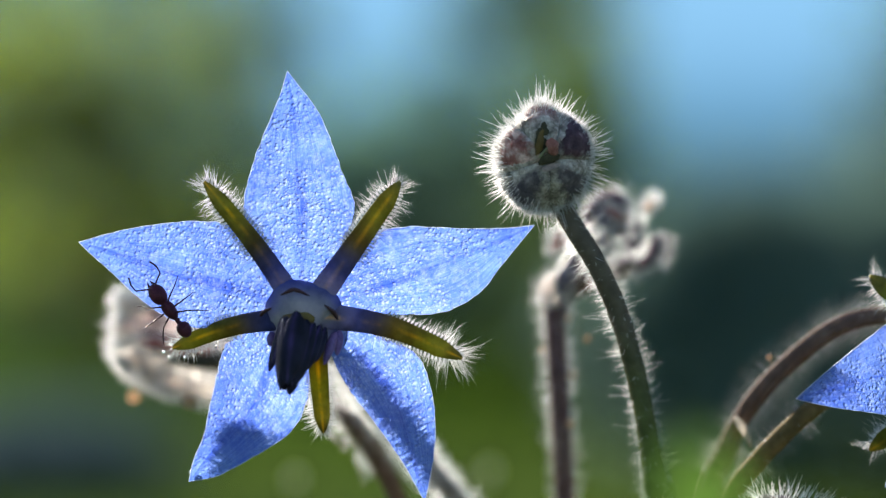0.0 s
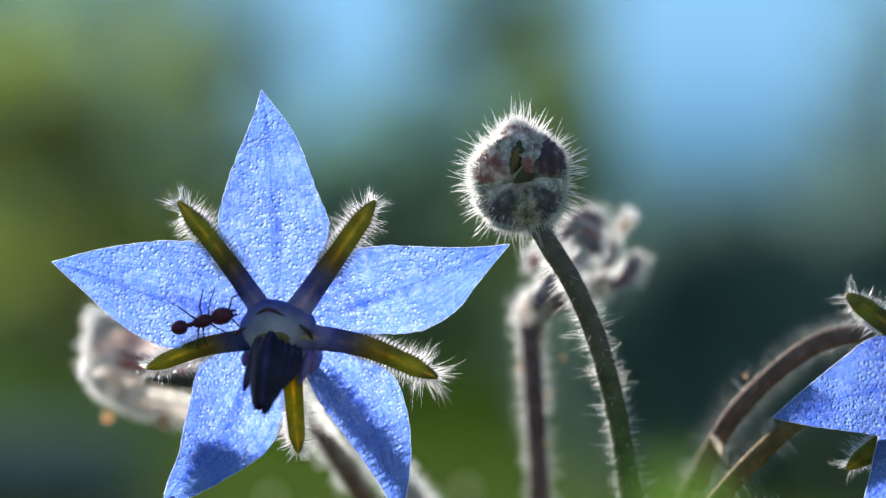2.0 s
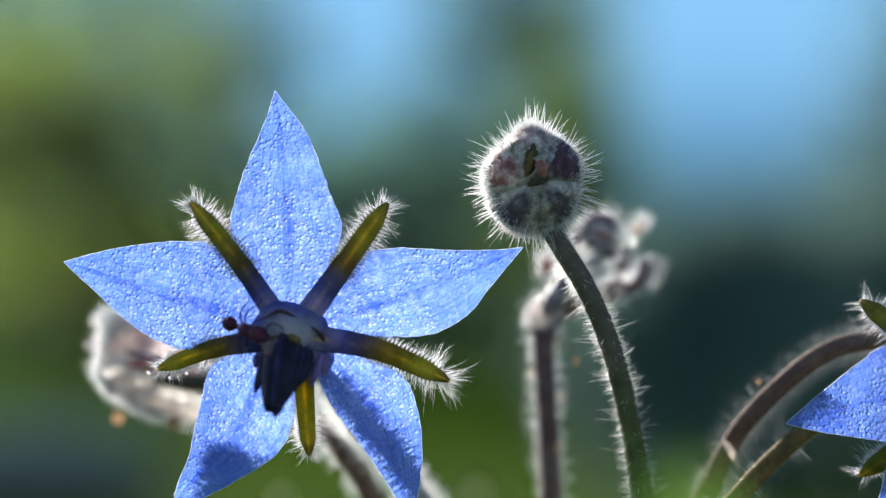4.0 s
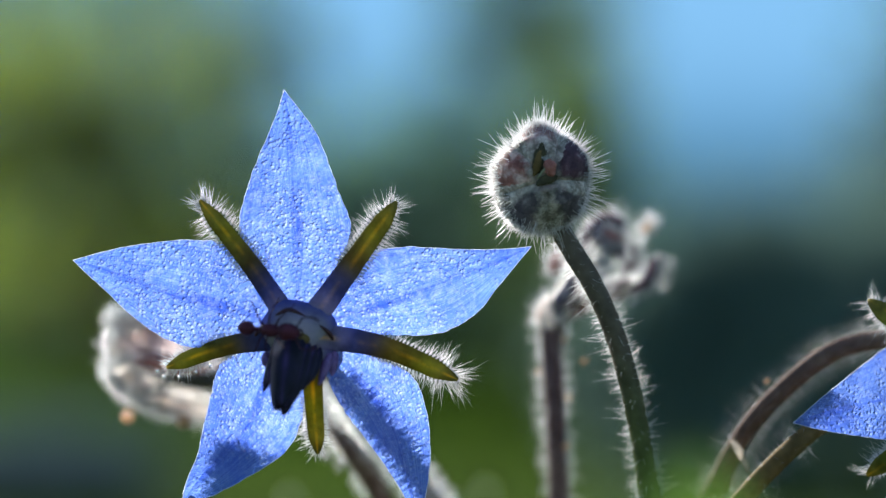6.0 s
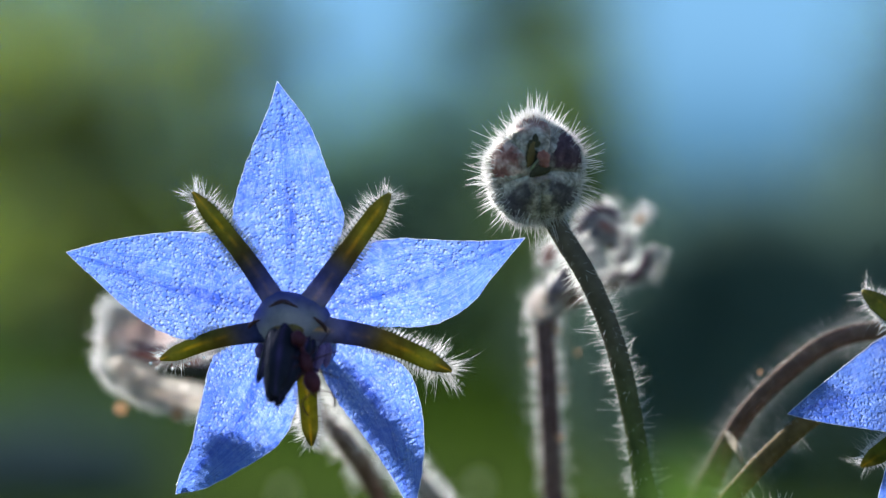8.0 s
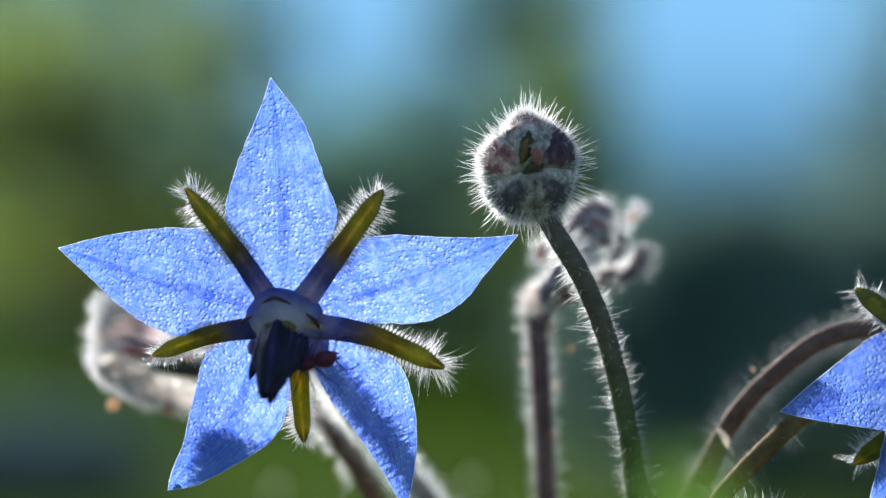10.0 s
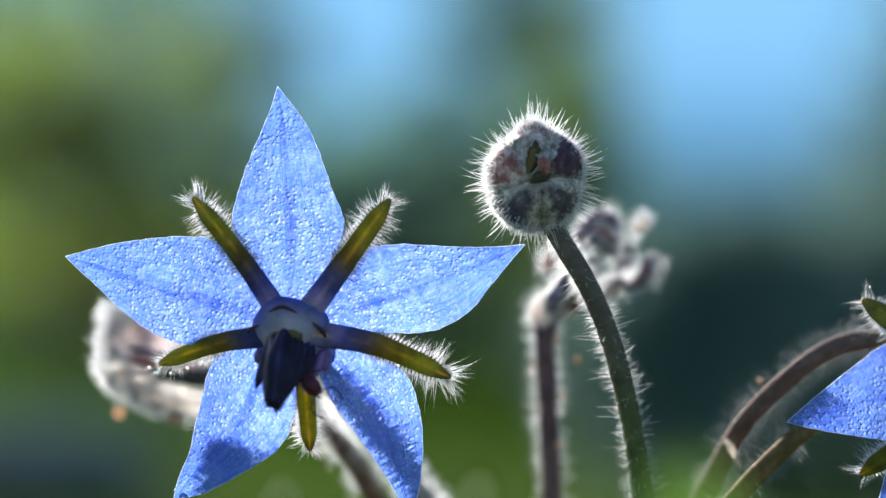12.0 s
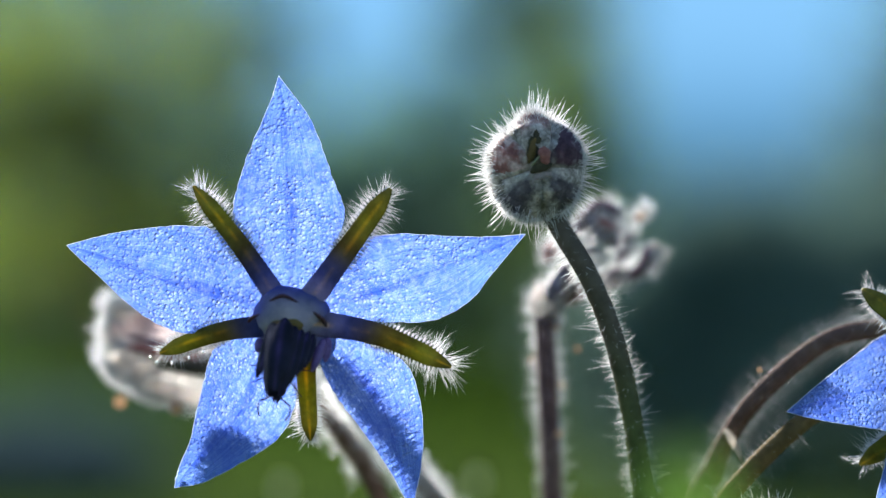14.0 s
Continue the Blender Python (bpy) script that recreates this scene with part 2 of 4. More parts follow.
BUD_PALE = leafy("bud_pale", grained([(0.3, (0.58, 0.56, 0.52)), (0.55, (0.78, 0.76, 0.72)), (0.75, (0.88, 0.87, 0.84))], 700), (1, 1, 1), 0.72, 0.5, 0.4, skin_relief(2500, 0.00008), deep=0.0016)
BUD_CREAM = leafy("bud_cream", grained([(0.3, (0.74, 0.67, 0.61)), (0.55, (0.86, 0.81, 0.76)), (0.75, (0.91, 0.88, 0.84))], 600), (1, 1, 1), 0.8, 0.5, 0.4, skin_relief(2500, 0.00008), deep=0.004)
PALE_GREEN = leafy("pale_green", grained([(0.3, (0.45, 0.52, 0.34)), (0.7, (0.66, 0.70, 0.52))], 900), (1, 1, 1), 0.6)
BUD_PINK = leafy("bud_pink", grained([(0.3, (0.58, 0.47, 0.46)), (0.52, (0.78, 0.69, 0.67)), (0.72, (0.90, 0.86, 0.84))], 900), (1, 1, 1), 0.7, 0.5, 0.4, skin_relief(2500, 0.00008), deep=0.006)
LEAF = leafy("borage_leaf", grained([(0.3, (0.040, 0.078, 0.016)), (0.7, (0.062, 0.115, 0.026))], 150), (1.2, 1.3, 0.9), 0.4, 0.5, 0.3, skin_relief(600, 0.0003))
# leaf copies: sunlight, bluish shade and haze are put into their colours
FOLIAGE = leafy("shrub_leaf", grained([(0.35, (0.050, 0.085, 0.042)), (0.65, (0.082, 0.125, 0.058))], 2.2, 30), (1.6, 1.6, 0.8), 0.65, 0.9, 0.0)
FOLIAGE_SHADE = leafy("shade_tinted_leaf", grained([(0.35, (0.095, 0.14, 0.15)), (0.65, (0.15, 0.21, 0.22))], 2.2, 30), (1, 1, 1), 0.25, 0.9, 0.0)
FOLIAGE_HAZE = leafy("haze_tinted_leaf", grained([(0.35, (0.045, 0.085, 0.060)), (0.65, (0.075, 0.125, 0.085))], 2.2, 30), (1.4, 1.5, 1.2), 0.65, 0.9, 0.0)
FOLIAGE_SUN = leafy("sun_tinted_leaf", grained([(0.35, (0.072, 0.104, 0.026)), (0.65, (0.102, 0.138, 0.034))], 2.2, 30), (1.95, 1.9, 1.2), 0.65, 0.9, 0.0)
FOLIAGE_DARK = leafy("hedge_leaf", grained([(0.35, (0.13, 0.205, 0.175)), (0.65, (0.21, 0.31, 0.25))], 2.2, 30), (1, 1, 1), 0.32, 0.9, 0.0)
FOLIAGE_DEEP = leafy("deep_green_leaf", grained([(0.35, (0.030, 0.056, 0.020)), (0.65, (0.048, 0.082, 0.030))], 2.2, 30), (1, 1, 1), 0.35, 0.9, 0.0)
BARK = leafy("bark", grained([(0.35, (0.06, 0.045, 0.03)), (0.65, (0.13, 0.10, 0.07))], 8), (1, 1, 1), 0.02, 0.8, 0.2)
GRASS = leafy("grass", grained([(0.35, (0.024, 0.047, 0.012)), (0.65, (0.048, 0.075, 0.018))], 1.3, 20), (1.4, 1.6, 0.6), 0.4, 0.8, 0.0)


def soil():
    m, nt, bsdf, out = material("meadow_ground")
    a = ramp(nt, noise_of(nt, coords(nt), 0.9, 6), [(0.38, (0.022, 0.042, 0.010)), (0.55, (0.039, 0.063, 0.012)), (0.7, (0.047, 0.058, 0.016))])
    b = ramp(nt, noise_of(nt, coords(nt), 25, 5), [(0.3, (0.6, 0.6, 0.6)), (0.7, (1.1, 1.1, 1.1))])
    nt.links.new(mixed(nt, 1.0, a, b, "MULTIPLY"), bsdf.inputs["Base Color"])
    bsdf.inputs["Roughness"].default_value = 0.95
    bsdf.inputs["Specular IOR Level"].default_value = 0.0
    bump(nt, noise_of(nt, coords(nt), 30, 5), 0.7, 0.03, bsdf.inputs["Normal"])
    return m


def ant_shell(name, dark, mid):
    m, nt, bsdf, out = material(name)
    nt.links.new(grained([(0.35, dark), (0.65, mid)], 1500)(nt), bsdf.inputs["Base Color"])
    bsdf.inputs["Roughness"].default_value = 0.48
    bsdf.inputs["Specular IOR Level"].default_value = 0.12
    bump(nt, noise_of(nt, coords(nt), 9000, 3), 0.3, 0.00002, bsdf.inputs["Normal"])
    return m


def dew():
    m, nt, bsdf, out = material("dew_clear")
    nt.links.new(ramp(nt, noise_of(nt, coords(nt), 800, 2), [(0.3, (0.86, 0.88, 0.90)), (0.7, (0.97, 0.98, 0.99))]), bsdf.inputs["Base Color"])
    bsdf.inputs["Transmission Weight"].default_value = 0.8
    bsdf.inputs["Roughness"].default_value = 0.2
    bsdf.inputs["IOR"].default_value = 1.33
    return m


DROP = leafy("dew_amber", grained([(0.35, (0.50, 0.30, 0.16)), (0.55, (0.74, 0.56, 0.38)), (0.7, (0.88, 0.78, 0.62))], 1400), (1, 1, 1), 0.7, 0.15, 0.5)
CLEAR = dew()
SOIL = soil()
ANT = ant_shell("ant_shell", (0.044, 0.012, 0.022), (0.088, 0.023, 0.040))
ANT_LIMB = ant_shell("ant_limb", (0.03, 0.012, 0.02), (0.06, 0.022, 0.03))


# ---------- shapes ----------
class Shape:
    """Vertices, faces and, where wanted, a flat map of one mesh."""

    def __init__(self):
        self.v, self.f, self.uv = [], [], []

    def add(self, verts, faces, uvs=None):
        o = len(self.v)
        self.v += [tuple(p) for p in verts]
        self.uv += uvs or [(0.5, 0.5)] * len(verts)
        self.f += [tuple(i + o for i in f) for f in faces]
        return self


def part(name, shape, mat, parent=None, label="", smooth=True):
    me = bpy.data.meshes.new(name)
    me.from_pydata(shape.v, [], shape.f)
    uv = me.uv_layers.new(name="flat")
    idx = np.empty(len(me.loops), dtype=np.int32)
    me.loops.foreach_get("vertex_index", idx)
    uv.data.foreach_set("uv", np.array(shape.uv, dtype=np.float32)[idx].ravel())
    if smooth:
        me.polygons.foreach_set("use_smooth", np.ones(len(me.polygons), dtype=bool))
    me.materials.append(mat)
    ob = new(name, me)
    if parent is not None:
        ob.parent = parent
        ob.matrix_parent_inverse = Matrix.Identity(4)
    if label:
        tagged(ob, label)
    return ob


def thing(name, label, category, group=""):
    return tagged(new(name), label, category, group)


def bezier(pts, n):
    """A smooth line through the given points."""
    pts = [Vector(p) for p in pts]
    if len(pts) == 2:
        return [pts[0].lerp(pts[1], i / n) for i in range(n + 1)]
    ext = [pts[0] * 2 - pts[1]] + pts + [pts[-1] * 2 - pts[-2]]
    out = []
    for i in range(n + 1):
        u = i / n * (len(pts) - 1)
        k = min(int(u), len(pts) - 2)
        t = u - k
        a, b, c, d = ext[k:k + 4]
        out.append(0.5 * ((2 * b) + (c - a) * t + (2 * a - 5 * b + 4 * c - d) * t * t + (3 * b - a - 3 * c + d) * t ** 3))
    return out


def frames(line, hint):
    res = []
    for i, p in enumerate(line):
        t = (line[min(i + 1, len(line) - 1)] - line[max(i - 1, 0)]).normalized()
        side = t.cross(hint).normalized()
        res.append((p, t, side, side.cross(t).normalized()))
    return res


def tube(shape, line, radius, sides=12, hint=Vector((0.05, -1, 0.02)), flat=1.0, rough=0.0):
    """A closed limb along a line; radius is a function of 0..1; flat squeezes it across the hint."""
    fr, n = frames(line, hint), len(line) - 1
    vs, fs, uv = [], [], []
    for i, (p, t, s, u) in enumerate(fr):
        r = radius(i / n)
        for k in range(sides):
            a = 2 * math.pi * k / sides
            w = r * (1 + rough * noise.noise(p * 2500 + Vector((k * 0.9, 0, 0))))
            vs.append(p + s * (w * math.cos(a)) + u * (w * flat * math.sin(a)))
            uv.append((i / n, 0.5 + 0.5 * math.cos(a)))
    for i in range(n):
        for k in range(sides):
            k2 = (k + 1) % sides
            fs.append((i * sides + k, i * sides + k2, (i + 1) * sides + k2, (i + 1) * sides + k))
    fs.append(tuple(range(sides))[::-1])
    fs.append(tuple(n * sides + k for k in range(sides)))
    return shape.add(vs, fs, uv)


def blob(shape, centre, axis, long, wide, thick=None, nu=18, nv=20, taper=0.0, rough=0.05, hint=Vector((0.05, -1, 0.02)), scale=900, lobes=0.0):
    """A plump pod along an axis, narrower towards its tip by taper."""
    axis = Vector(axis).normalized()
    side = axis.cross(hint).normalized()
    up = side.cross(axis).normalized()
    thick = thick or wide
    vs, fs, uv = [], [], []
    for i in range(nu + 1):
        th = math.pi * i / nu
        z, r = -math.cos(th), max(math.sin(th), 1e-3)
        rr = r * (1 - taper * (z + 1) / 2)
        for k in range(nv):
            a = 2 * math.pi * k / nv
            r = rr * (1 + lobes * math.cos(5 * a + 0.3))
            p = axis * (long * z) + side * (wide * r * math.cos(a)) + up * (thick * r * math.sin(a))
            w = 1 + rough * noise.noise((centre + p) * scale) + rough * 0.6 * noise.noise((centre + p) * scale * 2.7)
            vs.append(centre + p * w)
            uv.append((i / nu, k / nv))
    for i in range(nu):
        for k in range(nv):
            k2 = (k + 1) % nv
            fs.append((i * nv + k, i * nv + k2, (i + 1) * nv + k2, (i + 1) * nv + k))
    fs.append(tuple(range(nv))[::-1])
    fs.append(tuple(nu * nv + k for k in range(nv)))
    return shape.add(vs, fs, uv)


def one_hair(shape, root, way, length, radius, rng, bend=0.18):
    way = Vector(way).normalized()
    s = way.cross(Vector((0.31, 0.22, 0.92))).normalized()
    u = s.cross(way)
    sway = (s * rng.uniform(-1, 1) + u * rng.uniform(-1, 1)) * bend * length
    rings = [(0.0, 1.0), (0.35, 0.75), (0.72, 0.5)]
    vs, fs = [], []
    for t, w in rings:
        c = root + way * (length * t) + sway * (t * t)
        for k in range(3):
            a = 2.0944 * k
            vs.append(c + (s * math.cos(a) + u * math.sin(a)) * radius * w)
    vs.append(root + way * length + sway)
    for j in range(2):
        for k in range(3):
            k2 = (k + 1) % 3
            fs.append((j * 3 + k, j * 3 + k2, j * 3 + 3 + k2, j * 3 + 3 + k))
    for k in range(3):
        fs.append((6 + k, 6 + (k + 1) % 3, 9))
    shape.add(vs, fs)


MM = 0.001


def hairs_on_tube(line, radius, count, length, rng, hint=Vector((0.05, -1, 0.02)), thick=0.03, start=0.0, stop=1.0, lean=0.3):
    sh, fr, n = Shape(), frames(line, hint), len(line) - 1
    for _ in range(count):
        x = rng.uniform(start, stop)
        i = min(int(x * n), n - 1)
        p = fr[i][0].lerp(fr[i + 1][0], x * n - i)
        t, s, u = fr[i][1:]
        a = rng.uniform(0, 2 * math.pi)
        d = s * math.cos(a) + u * math.sin(a)
        if d.y < -0.3 and rng.random() < 0.8:
            continue
        r = radius(x)
        l = length * rng.uniform(0.25, 0.8) if rng.random() < 0.6 else length * rng.uniform(0.7, 1.45)
        way = d + t * (lean + rng.uniform(-0.35, 0.35))
        one_hair(sh, p + d * r * 0.9, way, l * MM, thick * rng.uniform(0.7, 1.2) * MM, rng)
    return sh


def hairs_on_blob(centre, axis, long, wide, count, length, rng, thick=0.03, keep=None, lean=0.3):
    axis = Vector(axis).normalized()
    sh = Shape()
    while count > 0:
        d = Vector((rng.gauss(0, 1), rng.gauss(0, 1), rng.gauss(0, 1))).normalized()
        if keep and not keep(d):
            continue
        count -= 1
        al = d.dot(axis)
        p = centre + axis * (al * long) + (d - axis * al) * wide
        one_hair(sh, p - d * 0.04 * MM, d + axis * lean + Vector((rng.gauss(0, .2), rng.gauss(0, .2), rng.gauss(0, .2))), length * rng.uniform(0.4, 1.2) * MM, thick * rng.uniform(0.7, 1.2) * MM, rng)
    return sh


# ---------- the flower ----------
STATIONS = (0.0, 0.12, 0.25, 0.4, 0.55, 0.7, 0.82, 0.92, 1.0)


def profile(widths):
    """A smooth half width along a petal, from its values at the stations, in millimetres."""
    xs, ys = STATIONS, [*widths, 0.0]
    slope = [(ys[min(k + 1, 8)] - ys[max(k - 1, 0)]) / (xs[min(k + 1, 8)] - xs[max(k - 1, 0)]) for k in range(9)]

    def at(x):
        k = max(i for i in range(8) if xs[i] <= x or i == 0)
        h = xs[k + 1] - xs[k]
        t = (x - xs[k]) / h
        return MM * max(0.0, (2 * t ** 3 - 3 * t * t + 1) * ys[k] + (t ** 3 - 2 * t * t + t) * h * slope[k] + (3 * t * t - 2 * t ** 3) * ys[k + 1] + (t ** 3 - t * t) * h * slope[k + 1])
    return at


def petal_shape(base, mid, tip, one, other, cup=0.12, fold=0.0, hook=0.0, seed=0, nu=150, nv=70, dew=0.03):
    """A pointed ovate petal: half widths on either side, edges bent back by cup, a crease along the midrib by fold, a bent tip by hook."""
    line = bezier([base, mid, tip], nu)
    fr = frames(line, Vector((0, -1, 0.0)))
    left, right = profile(one), profile(other)
    vs, fs, uv = [], [], []
    for i, (c, t, s, u) in enumerate(fr):
        x = i / nu
        hl, hr = left(x), right(x)
        for j in range(nv + 1):
            w = 2 * j / nv - 1
            half = hl if w < 0 else hr
            edge = 1 + 0.03 * noise.noise(Vector((x * 26, w * 1.2 + seed * 7, seed)))
            lift = -cup * half * w * w + fold * half * (abs(w) ** 1.5 - 0.4) + hook * MM * max(0.0, x - 0.72) ** 2 * 12
            pt = c + s * (w * half * edge) + u * lift
            k = pt * 1000
            d = noise.voronoi(k * 3.6)[0][0]
            bead = max(0.0, 0.42 - d) * 1.6
            patch = 0.45 + 0.55 * noise.noise(k * 0.35 + Vector((seed, 0, 0)))
            ripple = 0.09 * noise.noise(k * 0.7 + Vector((0, seed, 0)))
            vein = 0.005 * math.sin(w * 30 + 3 * noise.noise(Vector((x * 5, w * 2, seed)))) * (1 - x)
            vs.append(pt + u * ((dew * bead * max(patch, 0.1) + ripple + vein) * MM))
            uv.append((x, 0.5 + 0.5 * w))
    m = nv + 1
    for i in range(nu):
        for j in range(nv):
            fs.append((i * m + j, i * m + j + 1, (i + 1) * m + j + 1, (i + 1) * m + j))
    return Shape().add(vs, fs, uv)


def petal(flower, shape, nu, nv, label):
    """A petal and the thin rolled margin round it, coloured near white to paint in a lit rim."""
    ob = part("petal", shape, PETAL, flower, label)
    m = nv + 1
    rim = Shape()
    for col in (0, nv):
        line = [Vector(shape.v[i * m + col]) for i in range(nu * 2 // 5, nu + 1, 2)]
        tube(rim, line, lambda x: 0.021 * MM, 6, rough=0.5)
    part("margin", rim, LIT_MARGIN, ob, "thin margin coloured pale as a lit rim")
    return ob


def sepal(flower, base, mid, tip, wide, rng, hair=420, length=0.8, tuft=0.0, flat=0.38, green=0.0):
    """green: how far along its colours the visible foot of the sepal already is."""
    line = bezier([base, mid, tip], 40)
    rad = lambda x: wide * MM * (1.34 - 0.46 * x) * max(0.05, min(1.0, (1.005 - x) * 6.5)) ** 0.55
    body = tube(Shape(), bezier([base, mid, tip], 90), rad, 32, flat=flat, rough=0.02)
    body.uv = [(green + (1 - green) * a, b) for a, b in body.uv]
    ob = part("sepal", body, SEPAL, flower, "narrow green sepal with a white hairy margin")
    sh, fr = Shape(), frames(line, Vector((0.05, -1, 0.02)))
    for k in range(hair * 4):
        felt = k >= hair
        x = 1 - rng.random() ** (1.0 if felt else 1.35) * (0.52 if felt else 0.58)
        i = min(int(x * 40), 39)
        p, t, s, u = fr[i]
        a = rng.uniform(-0.25, math.pi + 0.25)     # the sides and the back of the sepal
        if felt:
            g = abs(rng.gauss(0, 0.4))
            a = rng.choice((g, math.pi - g))
        d = s * math.cos(a) - u * math.sin(a)
        root = p + s * (rad(x) * math.cos(a)) - u * (rad(x) * flat * math.sin(a)) * 0.9
        l = length * (rng.uniform(0.35, 0.8) if rng.random() < 0.7 else rng.uniform(0.9, 1.6)) * (0.6 + 0.5 * x + (tuft * rng.random() if x > 0.86 else 0))
        if felt:
            l = length * rng.uniform(0.12, 0.42)
        way = d + t * (0.25 + (1.3 if x > 0.93 else 0.0)) + Vector((rng.gauss(0, .2), rng.gauss(0, .2), rng.gauss(0, .2)))
        one_hair(sh, root, way, l * MM, (0.014 if felt else 0.0135) * rng.uniform(0.7, 1.25) * MM, rng)
    tagged(part("hair", sh, HAIR, ob, "stiff white bristles lit from behind"), kind="stuff")
    return ob


def drops(owner, places, size=0.24, mat=None):
    for p in places:
        part("drop", blob(Shape(), p, (0, 0, 1), size * MM, size * MM, size * 0.95 * MM, 12, 14, 0.0, 0.02), mat or DROP, owner, "tiny clear drop of dew")


def hairy_stem(owner, pts, r0, r1, mat, rng, hair, length, n=60, start=0.0, stop=1.0, lean=0.1, thick=0.03, name="stem"):
    line = bezier(pts, n)
    rad = lambda x: (r0 + (r1 - r0) * max(0.0, x * 2 - 1)) * MM
    ob = part(name, tube(Shape(), line, rad, 14, rough=0.06), mat, owner)
    if hair:
        sh = hairs_on_tube(line, rad, hair, length, rng, start=start, stop=stop, lean=lean, thick=thick)
        tagged(part("hair", sh, HAIR, ob, "short white bristles along the stem"), kind="stuff")
    return ob


def on_front(shape, p):
    """The place on the shape's near side, straight before or behind p."""
    near = [v for v in shape.v if math.hypot(v[0] - p.x, v[2] - p.z) < 0.3 * MM]
    return Vector((p.x, min(v[1] for v in near) if near else p.y, p.z))


def main_flower():
    rng = random.Random(3)
    fl = thing("borage_flower", "open blue borage flower with dewy petals and dark anthers", "flower", "borage plants")
    # petals: base, middle, tip; half widths on either side; cup, fold, hook
    P = [
        (V(-7.60, -1.60, -2.42), V(-7.78, -0.50, 3.43), V(-8.58, 0.40, 9.79), (0.69, 1.28, 2.31, 3.20, 2.87, 2.06, 1.17, 0.44), (0.66, 1.33, 2.22, 2.86, 2.30, 1.83, 1.35, 0.62), 0.10, 0.03, 0.0),
        (V(-8.55, -1.60, -2.88), V(-14.04, -0.30, -1.52), V(-20.10, 0.70, 0.37), (0.56, 1.23, 2.01, 2.55, 2.42, 1.76, 1.05, 0.49), (0.6, 1.23, 2.75, 3.30, 2.99, 2.27, 1.47, 0.68), 0.10, 0.12, 0.0),
        (V(-6.56, -1.60, -3.03), V(-1.21, -0.40, -1.36), V(5.04, 0.50, 1.31), (0.53, 0.9, 2.36, 2.95, 2.55, 1.65, 0.89, 0.34), (0.5, 0.8, 1.3, 1.9, 2.42, 2.15, 1.27, 0.55), 0.12, 0.02, 0.0),
        (V(-8.55, -1.60, -4.11), V(-10.19, -0.10, -8.02), V(-13.86, 1.00, -12.65), (0.7, 1.39, 1.99, 2.5, 2.65, 2.09, 1.52, 0.93), (0.63, 1.7, 2.64, 2.77, 2.45, 1.75, 0.98, 0.55), 0.12, 0.05, 1.0),
        (V(-6.10, -1.60, -4.11), V(-2.91, -0.20, -8.02), V(-1.00, 0.80, -14.00), (0.46, 0.95, 1.58, 2.40, 2.16, 1.69, 1.15, 0.55), (0.61, 1.08, 1.52, 1.7, 1.52, 1.02, 0.53, 0.2), 0.10, 0.14, 0.0),
    ]
    for k, (b, m, t, one, other, cup, fold, hook) in enumerate(P):
        petal(fl, petal_shape(b, m, t, one, other, cup, fold, hook, k + 1), 150, 70, "pointed sky-blue petal beaded with dew")
    # sepals in the gaps between the petals
    sepal(fl, V(-7.95, -2.28, -2.95), V(-10.21, -1.10, 0.19), V(-13.13, 0.10, 3.70), 0.48, rng, 1000, 0.85)
    sepal(fl, V(-6.85, -2.28, -2.80), V(-4.78, -1.10, 0.19), V(-2.36, 0.00, 3.70), 0.55, rng, 1000, 0.85)
    sepal(fl, V(-8.45, -2.05, -3.73), V(-11.61, -1.00, -4.25), V(-14.90, 0.50, -5.46), 0.47, rng, 600, 0.75, green=0.15)
    sepal(fl, V(-6.75, -2.28, -3.55), V(-2.92, -1.00, -4.25), V(1.06, 0.10, -6.00), 0.54, rng, 1100, 0.70, 1.0)
    sepal(fl, V(-6.91, -1.60, -4.60), V(-6.78, -0.50, -7.12), V(-6.58, 0.40, -10.13), 0.46, rng, 700, 0.7, green=0.45)
    drops(fl, (V(-15.45, 0.90, -5.70), V(-15.10, 0.80, -5.98), V(-14.25, 0.70, -5.98), V(-12.50, 0.30, -5.35), V(-13.3, 0.5, -5.70), V(-4.48, 0.40, 2.15)), 0.095, CLEAR)
    drops(fl, (V(-13.78, 0.85, -12.42),), 0.26, CLEAR)
    # the pale corona round the throat
    sh = Shape()
    centre = V(-7.62, -1.61, -3.72)
    blob(sh, centre, (-0.05, -0.9, -0.4), 1.12 * MM, 2.68 * MM, 2.55 * MM, 30, 60, 0.42, 0.06, hint=Vector((0.0, -0.4, 0.9)), scale=700, lobes=0.025)
    co = part("corona", sh, CORONA, fl, "pale bluish white throat of the flower")
    for a, b, c in ((V(-8.77, -2.45, -2.50), V(-8.02, -2.73, -2.19), V(-7.18, -2.52, -2.53)), (V(-9.97, -1.82, -3.89), V(-9.77, -2.03, -3.45), V(-9.28, -2.17, -3.20)), (V(-6.22, -2.17, -3.17), V(-5.86, -2.10, -3.48), V(-5.60, -1.82, -4.07)), (V(-6.38, -2.17, -3.02), V(-5.92, -2.17, -3.39), V(-5.68, -1.96, -3.64))):
        a, b, c = (on_front(sh, p) for p in (a, b, c))
        part("notch", tube(Shape(), bezier([a, b, c], 10), lambda x: 0.085 * MM * (0.35 + math.sin(math.pi * x)), 8), NOTCH, co, "thin reddish brown notch")
    # the cone of anthers
    top, tip = V(-7.89, -2.45, -3.87), V(-8.30, -4.62, -7.46)
    axis = (tip - top).normalized()
    across = axis.cross(Vector((0, -1, 0))).normalized()
    near = across.cross(axis).normalized()
    for k in range(5):
        a = radians(20 + 72 * k)
        out = across * math.cos(a) + near * math.sin(a)
